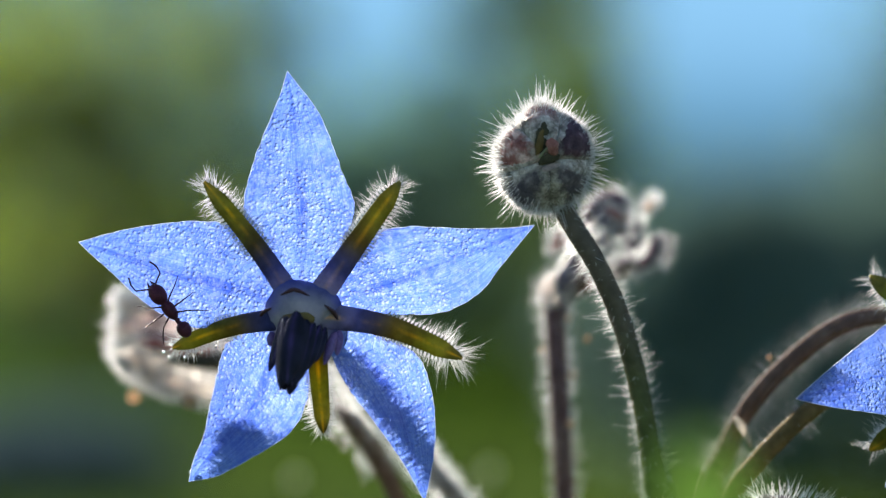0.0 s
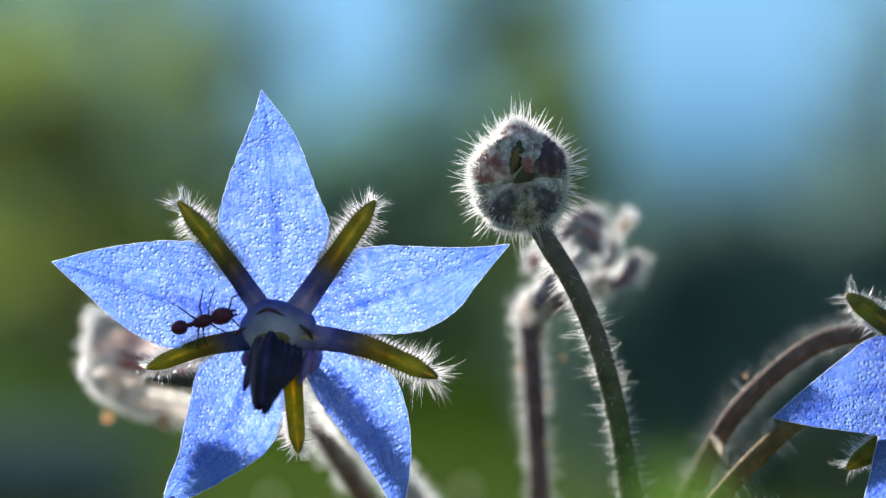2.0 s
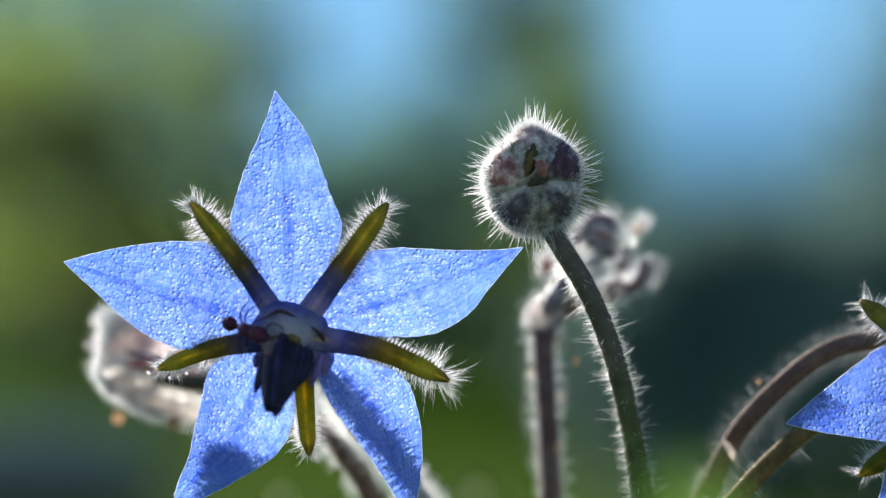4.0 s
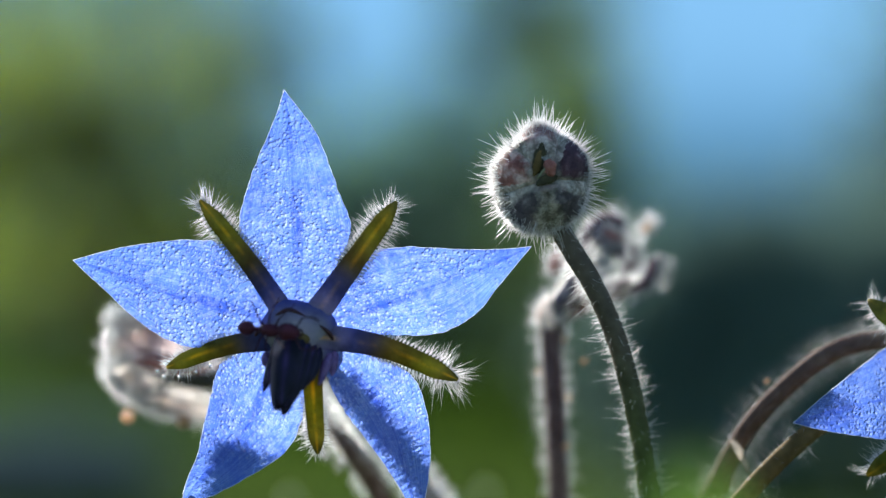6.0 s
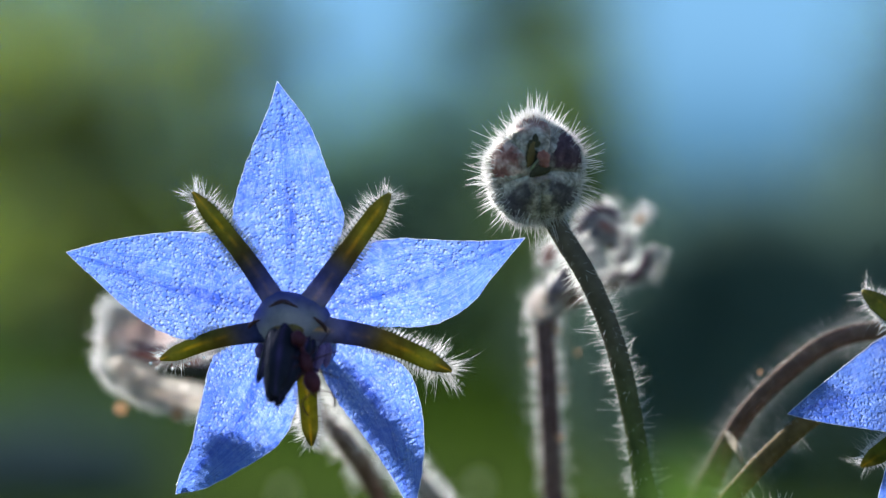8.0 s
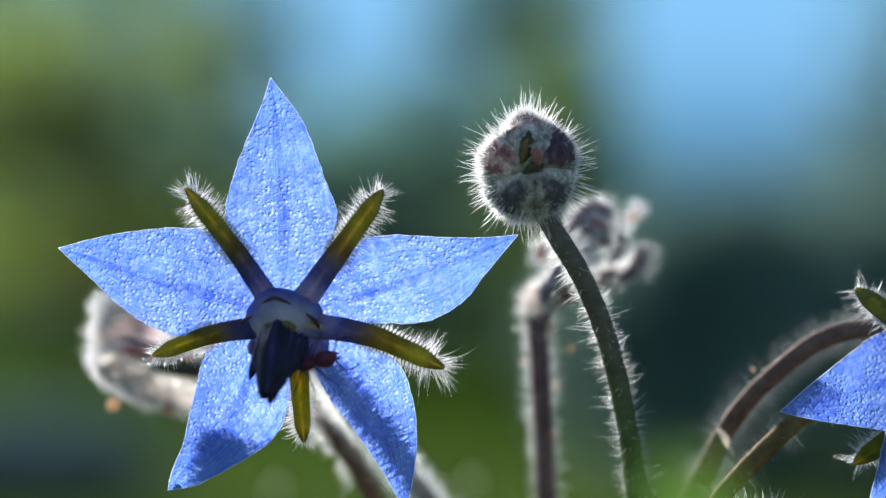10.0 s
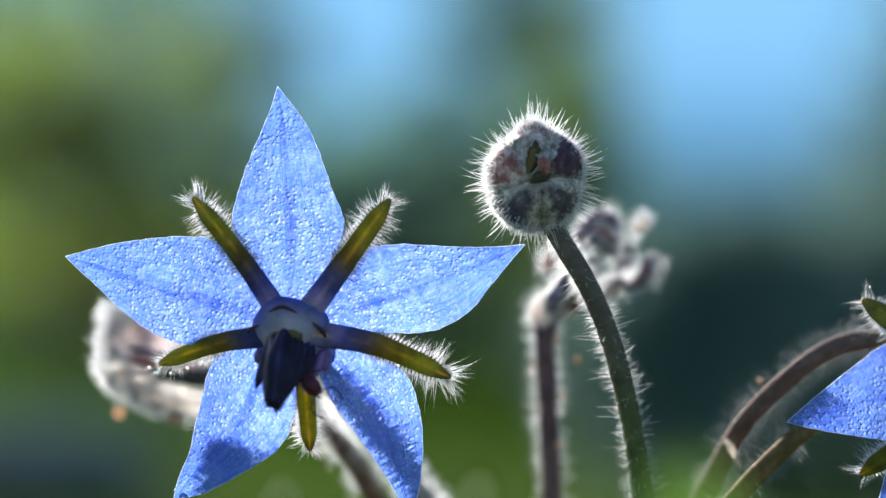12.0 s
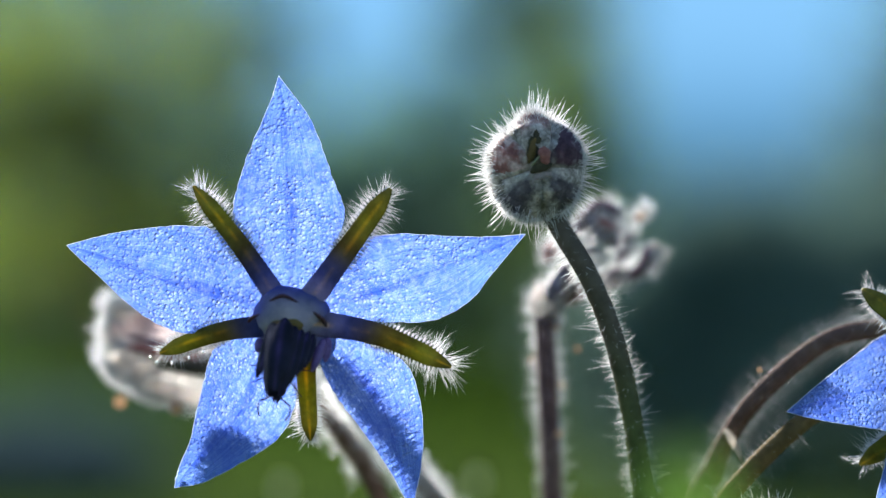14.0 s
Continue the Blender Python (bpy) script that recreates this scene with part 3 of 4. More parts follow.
        p, q = top + out * 0.66 * MM, tip + out * 0.36 * MM - axis * (0.20 * (k % 3) + 0.05) * MM
        part("anther", blob(Shape(), (p + q) / 2, q - p, (q - p).length * 0.53, 0.84 * MM, 0.50 * MM, 28, 20, 0.42, 0.09, hint=out, scale=1700), ANTHER, fl, "dark violet pointed anther")
    for p, q, w in ((V(-8.72, -2.31, -4.18), V(-9.30, -3.36, -6.56), 0.27), (V(-8.60, -2.73, -3.70), V(-9.05, -3.92, -6.10), 0.28), (V(-7.45, -3.10, -3.95), V(-8.00, -4.50, -7.35), 0.48), (V(-7.00, -2.90, -4.05), V(-7.68, -4.25, -6.90), 0.44),
                    (V(-6.62, -2.70, -4.20), V(-7.25, -3.95, -6.42), 0.38), (V(-6.35, -2.45, -4.30), V(-6.80, -3.50, -5.95), 0.30)):
        part("anther", blob(Shape(), (p + q) / 2, q - p, (q - p).length * 0.53, w * MM, w * 0.8 * MM, 22, 16, 0.1, 0.10, scale=1700), ANTHER, fl, "dark violet pointed anther")
    for a, b in ((V(-5.85, -2.20, -4.60), V(-6.35, -2.80, -6.10)), (V(-5.60, -1.95, -4.50), V(-5.72, -2.25, -5.65)), (V(-9.22, -2.10, -4.55), V(-9.32, -2.38, -5.21))):
        part("filament", blob(Shape(), (a + b) / 2, b - a, (b - a).length * 0.6, 0.30 * MM, 0.26 * MM, 14, 12, 0.3, 0.08), FILAMENT, fl, "short purple stamen appendage")
    part("throat", blob(Shape(), V(-7.85, -2.52, -3.80), (0.9, -0.2, 0.1), 0.95 * MM, 0.5 * MM, 0.4 * MM, 12, 14, 0, 0.12), STEM_GREEN, fl, "brownish ring at the foot of the anthers")
    part("receptacle", blob(Shape(), V(-7.73, 0.20, -3.54), (0, 1, -0.2), 1.6 * MM, 1.5 * MM), SEPAL, fl)
    # stalk
    st = [V(-7.62, 1.00, -3.72), V(-6.27, 9.00, -6.18), V(-4.31, 12.00, -9.40), V(-1.83, 12.50, -12.14), V(0.61, 12.50, -14.84), V(2.77, 12.50, -18.39), V(6.01, 14.00, -25.92), Vector((0.010, 0.030, 0.30)), Vector((0.018, 0.036, 0.15)), Vector((0.02, 0.04, -0.004))]
    hairy_stem(fl, st, 0.46, 1.4, STEM_PALE, rng, 5600, 1.15, 110, 0.02, 0.5, 0.1, 0.026)
    return fl


def lobed(name, stops, wide=0.30, first=0.17, last=0.50, grey=1.0):
    """A closed sepal of the bud: its back coloured by stops, its margins and foot pale and felted."""
    def colour_of(nt):
        tc = nt.nodes.new("ShaderNodeTexCoord")
        wob = node(nt, "ShaderNodeTexNoise", Scale=1500, Detail=4.0, Roughness=0.65)
        nt.links.new(coords(nt), wob.inputs["Vector"])
        mv = node(nt, "ShaderNodeVectorMath")
        mv.operation = "MULTIPLY_ADD"
        mv.inputs[1].default_value = (0.22, 0.36, 0.0)
        nt.links.new(wob.outputs["Color"], mv.inputs[0])
        nt.links.new(tc.outputs["UV"], mv.inputs[2])
        sep = nt.nodes.new("ShaderNodeSeparateXYZ")
        nt.links.new(mv.outputs[0], sep.inputs[0])
        u0, v0 = 0.11, 0.18
        across = ramp(nt, sep.outputs[1], [(0.5 + v0 - wide - 0.10, (0, 0, 0)), (0.5 + v0 - wide + 0.04, (1, 1, 1)), (0.5 + v0 + wide - 0.04, (1, 1, 1)), (0.5 + v0 + wide + 0.10, (0, 0, 0))])
        along = ramp(nt, sep.outputs[0], [(first + u0 - 0.03, (0, 0, 0)), (first + u0 + 0.03, (1, 1, 1)), (last + u0 - 0.05, (1, 1, 1)), (last + u0 + 0.05, (0, 0, 0))])
        pale = grained([(0.34, (0.22 * grey, 0.21 * grey, 0.18 * grey)), (0.48, (0.50 * grey, 0.48 * grey, 0.43 * grey)), (0.66, (0.84 * grey, 0.82 * grey, 0.78 * grey))], 1300, 5200)(nt)
        return mixed(nt, mixed(nt, 1.0, across, along, "MULTIPLY"), pale, grained(stops, 1500, 5200)(nt))
    return leafy(name, colour_of, (1, 1, 1), 0.36, 0.6, 0.3, skin_relief(4200, 0.00012), deep=0.0008)


def bud_head():
    """A round bud seen on its tip: five hairy sepals that close over a small hollow."""
    rng = random.Random(8)
    th = thing("flower_bud", "closed round borage bud covered in white bristles", "flower bud", "borage plants")
    C = V(5.54, 0.60, 4.98)
    axis = Vector((0.10, -1.0, -0.02)).normalized()
    east = axis.cross(Vector((0, 0, -1))).normalized()
    north = east.cross(axis).normalized()
    if east.x < 0:
        east = -east
    if north.z < 0:
        north = -north
    red = lobed("bud_sepal_red", [(0.3, (0.20, 0.08, 0.07)), (0.48, (0.38, 0.19, 0.16)), (0.66, (0.76, 0.62, 0.57))], 0.36, 0.15, 0.42)
    mauve = lobed("bud_sepal_mauve", [(0.3, (0.28, 0.16, 0.16)), (0.52, (0.44, 0.30, 0.28)), (0.74, (0.76, 0.66, 0.62))], 0.34, 0.30, 0.62)
    plum = lobed("bud_sepal_plum", [(0.3, (0.06, 0.035, 0.055)), (0.56, (0.12, 0.07, 0.095)), (0.80, (0.42, 0.36, 0.38))], 0.38, 0.10, 0.48, 0.75)
    slate = lobed("bud_sepal_slate", [(0.3, (0.075, 0.070, 0.085)), (0.56, (0.13, 0.122, 0.14)), (0.80, (0.34, 0.32, 0.33))], 0.20, 0.13, 0.46, 0.92)

    def skin(th_, phi, rise=0.0):
        d = axis * math.cos(th_) + (east * math.cos(phi) + north * math.sin(phi)) * math.sin(th_)
        r = 1 / math.sqrt((d.x / 2.56) ** 2 + (d.y / 2.45) ** 2 + (d.z / 2.92) ** 2)
        p = d * r
        p.x *= 1 - 0.52 * max(0.0, p.z / 3.0) ** 3.2
        p *= 1 - 0.34 * math.exp(-(th_ / 0.28) ** 2) + 0.045 * noise.noise(p * 1.5) + 0.035 * noise.noise(p * 4.0) + rise
        return C + p * MM, d

    # middle of each sepal round the tip, half angle, bulge, skin and label
    L = [(168, 33, 0.11, red, "sepal with a rough reddish back"), (101, 33, 0.13, mauve, "sepal with a pinkish brown tip"), (33, 34, 0.13, plum, "sepal with a dark violet back"),
         (-45, 42, 0.06, slate, "sepal with a dark grey violet back"), (-124, 38, 0.06, slate, "sepal with a dark grey violet back")]
    nu, nv = 60, 34
    for k, (mid, half, bulge, mat, lab) in enumerate(L):
        vs, fs, uv = [], [], []
        for i in range(nu + 1):
            t = 0.05 + 2.85 * i / nu
            for j in range(nv + 1):
                v = j / nv
                w = 2 * v - 1
                peak = math.exp(-((t - 0.75) / 0.5) ** 2)
                vs.append(skin(t, radians(mid + half * 1.06 * w), bulge * (1 - w * w) * (0.45 + 0.55 * peak) - 0.05 * abs(w) ** 8)[0])
                uv.append((t / 2.9, v))
        m = nv + 1
        for i in range(nu):
            for j in range(nv):
                fs.append((i * m + j, i * m + j + 1, (i + 1) * m + j + 1, (i + 1) * m + j))
        ob = part("sepal", Shape().add(vs, fs, uv), mat, th, lab)
        sh = Shape()
        for q in range(1000):
            t, w = 0.28 + 1.9 * rng.random() ** 0.8, rng.uniform(-1, 1)
            if t < 1.15:
                continue
            p, d = skin(t, radians(mid + half * w), bulge * (1 - w * w) * 0.7)
            way = d + Vector((rng.gauss(0, .45), rng.gauss(0, .45), rng.gauss(0, .45)))
            one_hair(sh, p, way, rng.uniform(0.16, 0.42) * MM, 0.011 * rng.uniform(0.7, 1.3) * MM, rng)
        tagged(part("hair", sh, HAIR, ob, "fine white felt"), kind="stuff")
    part("core", blob(Shape(), C, (0.1, 0, 1), 2.7 * MM, 2.25 * MM, 2.0 * MM, 24, 28, 0.0, 0.05, scale=600), BUD_PALE, th)
    # what shows in the small hollow where the tips meet; dark pods stand in for its shade
    for x, z, lean, l, w, rise, mat, lab in ((-0.34, 1.12, 4, 0.90, 0.40, 0.14, BUD_GAP_SHADE, "dark pod for the shade in the hollow"), (-0.46, 0.92, 10, 0.72, 0.22, 0.24, STEM_GREEN, "olive green inner sepal"), (0.06, 0.0, 70, 0.62, 0.36, 0.16, BUD_GAP_SHADE, "dark pod for the shade in the hollow"),
                                             (0.22, 0.50, -10, 0.46, 0.40, 0.44, BUD_PURPLE, "small reddish sepal tip"), (-0.30, 0.25, 38, 0.42, 0.10, 0.18, PALE_GREEN, "pale green edge"), (0.10, -0.55, 75, 0.5, 0.2, 0.2, BUD_PINK, "pinkish sepal tip")):
        y = -2.45 * math.sqrt(1 - (x / 2.7) ** 2 - (z / 3.1) ** 2) - 0.12
        c = C + Vector((x + 0.2, y, z)) * MM
        ax = Vector((math.sin(radians(lean)), -0.1, math.cos(radians(lean))))
        part("tip", blob(Shape(), c, ax, l * MM, w * MM, rise * MM, 24, 24, 0.3, 0.42, scale=2000), mat, th, lab)
    sh = Shape()
    for q in range(1400):
        t, phi = rng.uniform(0.95, 2.5), rng.uniform(0, 2 * math.pi)
        p, d = skin(t, phi, 0.04)
        way = d + Vector((rng.gauss(0, .22), rng.gauss(0, .22), rng.gauss(0, .22)))
        long = q % 4 == 0
        one_hair(sh, p, way, (rng.uniform(0.6, 1.8) if long else rng.uniform(0.2, 0.62)) * MM, (0.023 if long else 0.018) * rng.uniform(0.7, 1.2) * MM, rng, 0.14)
    crest = V(5.25, 0.20, 7.45)
    tuft = hairs_on_blob(crest, (0, 0, 1), 0.6 * MM, 0.6 * MM, 140, 0.6, rng, 0.020, keep=lambda d: d.z > 0, lean=0.4)
    sh.add(tuft.v, tuft.f)
    tagged(part("hair", sh, HAIR, th, "long white bristles glowing in the sun"), kind="stuff")
    st = [V(6.26, 0.60, 2.83), V(7.20, 0.80, 1.28), V(8.63, 1.20, -1.06), V(9.95, 2.20, -4.06), V(11.05, 3.40, -7.91), V(12.08, 5.00, -13.14), V(13.22, 7.00, -19.84), Vector((0.016, 0.012, 0.33)), Vector((0.024, 0.02, 0.18)), Vector((0.026, 0.024, -0.004))]
    ob = hairy_stem(th, st, 0.58, 1.5, STEM_FADE, rng, 1900, 0.62, 110, 0.02, 0.6, 0.1, 0.012)
    sh = hairs_on_tube(bezier(st, 110), lambda x: 0.58 * MM, 360, 1.2, rng, thick=0.019, start=0.08, stop=0.6, lean=-0.1)
    tagged(part("hair", sh, HAIR, ob, "long stiff bristles standing off the stem"), kind="stuff")
    return th


def back_cluster():
    rng = random.Random(12)
    th = thing("bud_cluster", "cluster of hairy borage buds on a brown stem", "flower buds", "borage plants")
    B = [(V(10.24, 14.50, 1.75), (0.5, 0, -0.5), 1.35, 0.80, BUD_DARK), (V(10.50, 13.80, 2.08), (0.6, 0, -0.3), 0.8, 0.40, BUD_PURPLE), (V(7.80, 14.30, -1.13), (0.5, 0, 0.8), 1.9, 0.75, BUD_DARK),
         (V(8.68, 16.00, 1.42), (0.5, 0, 0.6), 1.6, 0.5, BUD_PLUM), (V(6.62, 14.60, -2.50), (0.2, 0, 1), 1.05, 0.90, BUD_CREAM), (V(7.00, 14.60, 0.50), (0.3, 0, 1), 0.75, 0.40, BUD_PURPLE), (V(12.55, 14.20, 2.75), (0.5, 0, 0.6), 0.55, 0.28, BUD_CREAM), (V(11.30, 14.6, -0.75), (1.0, 0, 0.25), 1.0, 0.32, BUD_PLUM), (V(9.62, 16.00, -1.28), (0.9, 0, 0.2), 1.5, 0.4, BUD_PLUM), (V(11.66, 16.50, 0.56), (0.2, 0, 1), 1.5, 0.6, BUD_DARK)]
    for c, ax, l, w, mat in B:
        ob = part("bud", blob(Shape(), c, ax, l * MM, w * MM, w * MM, 14, 16, 0.35, 0.1), mat, th)
        tagged(part("hair", hairs_on_blob(c, ax, l * MM, w * MM, 200, 0.8, rng, 0.024), HAIR, ob, "white bristles"), kind="stuff")
    # curled sepals round the buds
    for pts, r, mat in (((V(8.56, 14.50, 1.34), V(9.18, 14.50, 2.71), V(10.41, 14.50, 3.19), V(11.35, 14.20, 2.36)), 0.30, BUD_PLUM), ((V(12.95, 14.00, 0.75), V(12.75, 14.00, 0.0), V(12.25, 14.00, -0.75), V(11.60, 14.30, -1.25)), 0.28, BUD_PLUM),
                        ((V(13.35, 14.6, 1.15), V(13.30, 14.6, 0.2), V(12.9, 14.6, -0.65)), 0.14, BUD_PALE), ((V(9.00, 14.00, 0.10), V(9.55, 13.80, 0.62), V(10.10, 13.80, 0.75)), 0.20, BUD_PALE), ((V(8.06, 14.00, 0.38), V(9.00, 13.80, 0.03), V(9.83, 14.00, -0.72)), 0.30, BUD_PALE)):
        line = bezier(pts, 22)
        fat = lambda x: r * MM * (0.75 + 0.5 * math.sin(math.pi * x)) * min(1.0, (1.03 - x) * 6)
        ob = part("sepal", tube(Shape(), line, fat, 12, rough=0.15), mat, th, "curled hairy sepal")
        tagged(part("hair", hairs_on_tube(line, fat, 420, 1.0, rng, thick=0.024, lean=0.4), HAIR, ob, "white bristles"), kind="stuff")
    for a, b, c in ((V(6.91, 15.00, -4.09), V(7.82, 16.00, -1.70), V(9.55, 16.00, 0.73)), (V(7.47, 16.00, -2.73), V(9.89, 16.00, -1.70), V(12.32, 16.00, -0.66))):
        hairy_stem(th, [a, b, c], 0.5, 0.35, STEM, rng, 120, 0.8, 20, name="pedicel")
    st = [V(6.67, 15.00, -2.60), V(6.87, 15.00, -5.46), V(7.08, 15.00, -8.90), V(7.45, 15.50, -15.14), V(8.10, 18.00, -26.60), Vector((0.012, 0.035, 0.30)), Vector((0.02, 0.045, 0.15)), Vector((0.02, 0.05, -0.004))]
    hairy_stem(th, st, 0.62, 1.6, STEM_MAROON, rng, 1500, 0.85, 90, 0.0, 0.5, 0.0, 0.022)
    drops(th, (V(7.79, 13.50, -7.59), V(7.49, 13.50, -4.12), V(7.62, 13.50, -10.52), V(12.39, 13.50, 2.55)), 0.22)
    drops(th, (V(8.80, 15.00, -5.46), V(6.01, 14.00, -6.11)), 0.15)
    return th


def left_bud():
    rng = random.Random(21)
    th = thing("drooping_bud", "drooping pinkish borage bud with white bristles and drops", "flower bud", "borage plants")
    # the last sepal is added to fill out the shadow cast on the petal
    # middle, way, half length, half width, half depth
    B = [(V(-16.27, 14.50, -4.76), (-1, 0, 0.12), 3.3, 1.5, 0.45, BUD_PINK, 700), (V(-17.99, 14.00, -6.35), (-1, 0, 0.1), 1.8, 0.80, 0.32, BUD_CREAM, 420), (V(-15.97, 14.20, -7.75), (-1, 0, 0.24), 3.4, 0.80, 0.30, BUD_CREAM, 800),
         (V(-18.50, 14.80, -3.67), (-0.8, 0, 0.5), 1.3, 0.50, 0.5, BUD_CREAM, 420), (V(-16.09, 13.40, -5.82), (-1, 0, 0.1), 2.3, 0.42, 0.4, BUD_PURPLE, 120), (V(-15.12, 13.90, -8.40), (-1, 0, 0.24), 2.6, 0.5, 0.6, BUD_CREAM, 500), (V(-17.04, 14.60, -4.42), (-1, 0, 0.0), 2.6, 1.1, 0.40, BUD_PINK, 200)]
    for c, ax, l, w, dp, mat, n in B:
        way = Vector(ax).normalized() * l * MM
        half = [w * k for k in (0.55, 0.80, 0.95, 1.0, 0.98, 0.88, 0.68, 0.42)]
        ob = part("sepal", petal_shape(c - way, c - Vector((0, dp * MM, 0)), c + way, half, half, 0.5, 0.0, 0.0, n % 17, 60, 30, 0.12), mat, th, "soft hairy sepal")
        tagged(part("hair", hairs_on_blob(c, ax, l * MM, w * MM, int(n * 1.4), 0.95, rng, 0.024, keep=lambda d: abs(d.y) < 0.4, lean=0.2), HAIR, ob, "white bristles"), kind="stuff")
    for c, w in ((V(-19.05, 14.3, -3.35), 0.62), (V(-19.35, 14.1, -5.00), 0.70), (V(-18.80, 14.0, -6.55), 0.75), (V(-17.70, 13.9, -7.45), 0.62), (V(-16.40, 13.9, -8.10), 0.52), (V(-15.15, 13.8, -8.60), 0.50), (V(-18.30, 14.2, -3.05), 0.50)):
        ob = part("tuft", blob(Shape(), c, (-1, 0, 0.2), w * 0.80 * MM, w * 0.65 * MM, w * 0.15 * MM, 24, 24, 0.1, 0.25, scale=1500), BUD_CREAM, th, "cream woolly edge of a sepal")
        sh = hairs_on_blob(c, (-1, 0, 0.2), w * MM, w * MM, 130, 0.6, rng, 0.022, lean=0.2)
        stiff = hairs_on_blob(c, (-1, 0, -0.3), w * MM, w * MM, 40, 1.15, rng, 0.045, keep=lambda d: d.x < 0.1 or d.z < -0.2, lean=0.2)
        sh.add(stiff.v, stiff.f)
        tagged(part("hair", sh, HAIR, ob, "white bristles"), kind="stuff")
    # a dark pod painting the gap's shade, and a plum line
    for c, ax, l, w, mat in ((V(-14.21, 13.00, -6.75), (-0.97, 0, 0.08), 2.3, 0.50, BUD_GAP_SHADE), (V(-16.80, 13.40, -5.27), (-0.9, 0, 0.2), 1.6, 0.22, BUD_PLUM)):
        part("fold", blob(Shape(), c, ax, l * MM, w * MM, w * MM, 14, 12, 0.2, 0.1), mat, th, "dark pod for gap shade and plum line between the sepals")
    drops(th, (V(-18.64, 13.40, -8.94), V(-15.30, 13.40, -9.22)), 0.40)
    st = [V(-15.55, 14.50, -6.47), V(-12.13, 14.50, -6.82), V(-7.67, 14.50, -8.53), V(-4.26, 15.00, -12.34), V(-1.89, 18.00, -18.19), V(0.58, 22.00, -29.08), Vector((0.004, 0.05, 0.30)), Vector((0.01, 0.055, 0.15)), Vector((0.012, 0.056, -0.004))]
    hairy_stem(th, st, 0.6, 1.4, STEM, rng, 700, 1.2, 90, 0.0, 0.4, 0.0, 0.028)
    return th


def side_flower():
    rng = random.Random(31)
    th = thing("borage_flower", "blue borage flower turned aside on a bowed brown stem", "flower", "borage plants")
    C = V(28.71, -5.00, -6.01)
    even = (0.5, 1.0, 1.9, 2.6, 2.3, 1.7, 1.0, 0.45)
    P = [(V(28.35, -6.00, -5.90), V(24.05, -1.80, -6.70), V(19.69, 2.00, -8.33), (0.46, 1.49, 2.27, 2.67, 2.37, 1.76, 1.15, 0.55), (0.49, 1.61, 2.49, 2.71, 2.01, 1.33, 0.83, 0.38)),
         (V(28.56, -5.00, -6.54), V(27.07, -2.00, -9.90), V(24.48, 1.00, -13.15), even, even),
         (V(28.86, -5.00, -5.35), V(29.57, -4.50, -1.17), V(30.58, -4.00, 3.64), even, even), (V(29.24, -6.00, -5.90), V(32.34, -9.00, -5.19), V(36.12, -12.00, -4.50), even, even), (V(28.94, -6.00, -6.79), V(30.84, -8.00, -10.48), V(32.34, -9.00, -14.75), even, even)]
    for k, (b, m, t, one, other) in enumerate(P):
        petal(th, petal_shape(b, m, t, one, other, 0.1, 0.08, 0.0, k + 11, 110, 54), 110, 54, "pointed blue petal")
    sepal(th, V(28.48, -4.00, -5.39), V(26.04, -1.00, -3.51), V(23.74, 1.80, -1.48), 0.56, rng, 330, 0.9)
    sepal(th, V(28.48, -4.00, -6.89), V(26.04, -1.00, -9.05), V(23.74, 1.80, -11.21), 0.56, rng, 330, 0.9)
    sepal(th, V(29.16, -5.00, -6.24), V(30.49, -7.00, -7.62), V(32.05, -9.00, -8.95), 0.7, rng, 300, 0.9)
    part("corona", blob(Shape(), C + Vector((0, -0.002, 0)), (0.1, -0.9, -0.3), 1.3 * MM, 2.2 * MM, 2.1 * MM, 16, 24, 0.4, 0.1), CORONA, th)
    for k in range(5):
        a = 2 * math.pi * k / 5
        q = C + Vector((math.cos(a) * 0.6, -3.6, math.sin(a) * 0.6)) * MM
        part("anther", blob(Shape(), q + Vector((0, -1.3, -1.2)) * MM, (0.0, -0.7, -0.7), 2.2 * MM, 0.5 * MM, 0.45 * MM, 16, 12, 0.4, 0.08), ANTHER, th)
    st = [C + Vector((0, 0.001, 0)), V(27.50, 5.00, -3.82), V(25.19, 6.50, -3.80), V(22.64, 6.80, -4.52), V(20.06, 7.00, -6.48), V(17.85, 7.50, -8.96), V(16.55, 9.00, -11.85), V(15.76, 11.00, -15.37), V(16.01, 15.00, -24.37), Vector((0.020, 0.03, 0.32)), Vector((0.028, 0.034, 0.15)), Vector((0.030, 0.036, -0.004))]
    hairy_stem(th, st, 0.56, 1.5, STEM, rng, 1700, 1.05, 120, 0.03, 0.6, 0.0, 0.0065)
    drops(th, (V(18.95, 8.0, -6.30),), 0.13)
    pale = (0.12, 0.17, 0.21, 0.22, 0.20, 0.16, 0.11, 0.06)
    part("bract", petal_shape(V(16.83, 7.00, -9.66), V(17.36, 6.60, -10.52), V(17.85, 7.00, -11.64), pale, pale, 0.3, 0.2, 0.0, 8, 24, 14, 0.0), STEM_PALE, th, "pale pointed bract")
    return th


def side_stem():
    rng = random.Random(41)
    th = thing("borage_plant", "bare olive brown hairy borage plant", "plant", "borage plants")
    st = [V(26.49, 6.50, -5.16), V(23.73, 5.50, -7.22), V(21.00, 4.50, -9.00), V(19.17, 4.00, -10.56), V(17.42, 4.00, -12.41), V(16.25, 5.00, -14.42), V(15.06, 9.00, -20.11), V(15.43, 16.00, -29.72), Vector((0.022, 0.03, 0.30)), Vector((0.032, 0.036, 0.15)), Vector((0.034, 0.04, -0.004))]
    hairy_stem(th, st, 0.55, 1.4, STEM_GREEN, rng, 700, 0.9, 110, 0.0, 0.5, 0.0, 0.0075)
    return th


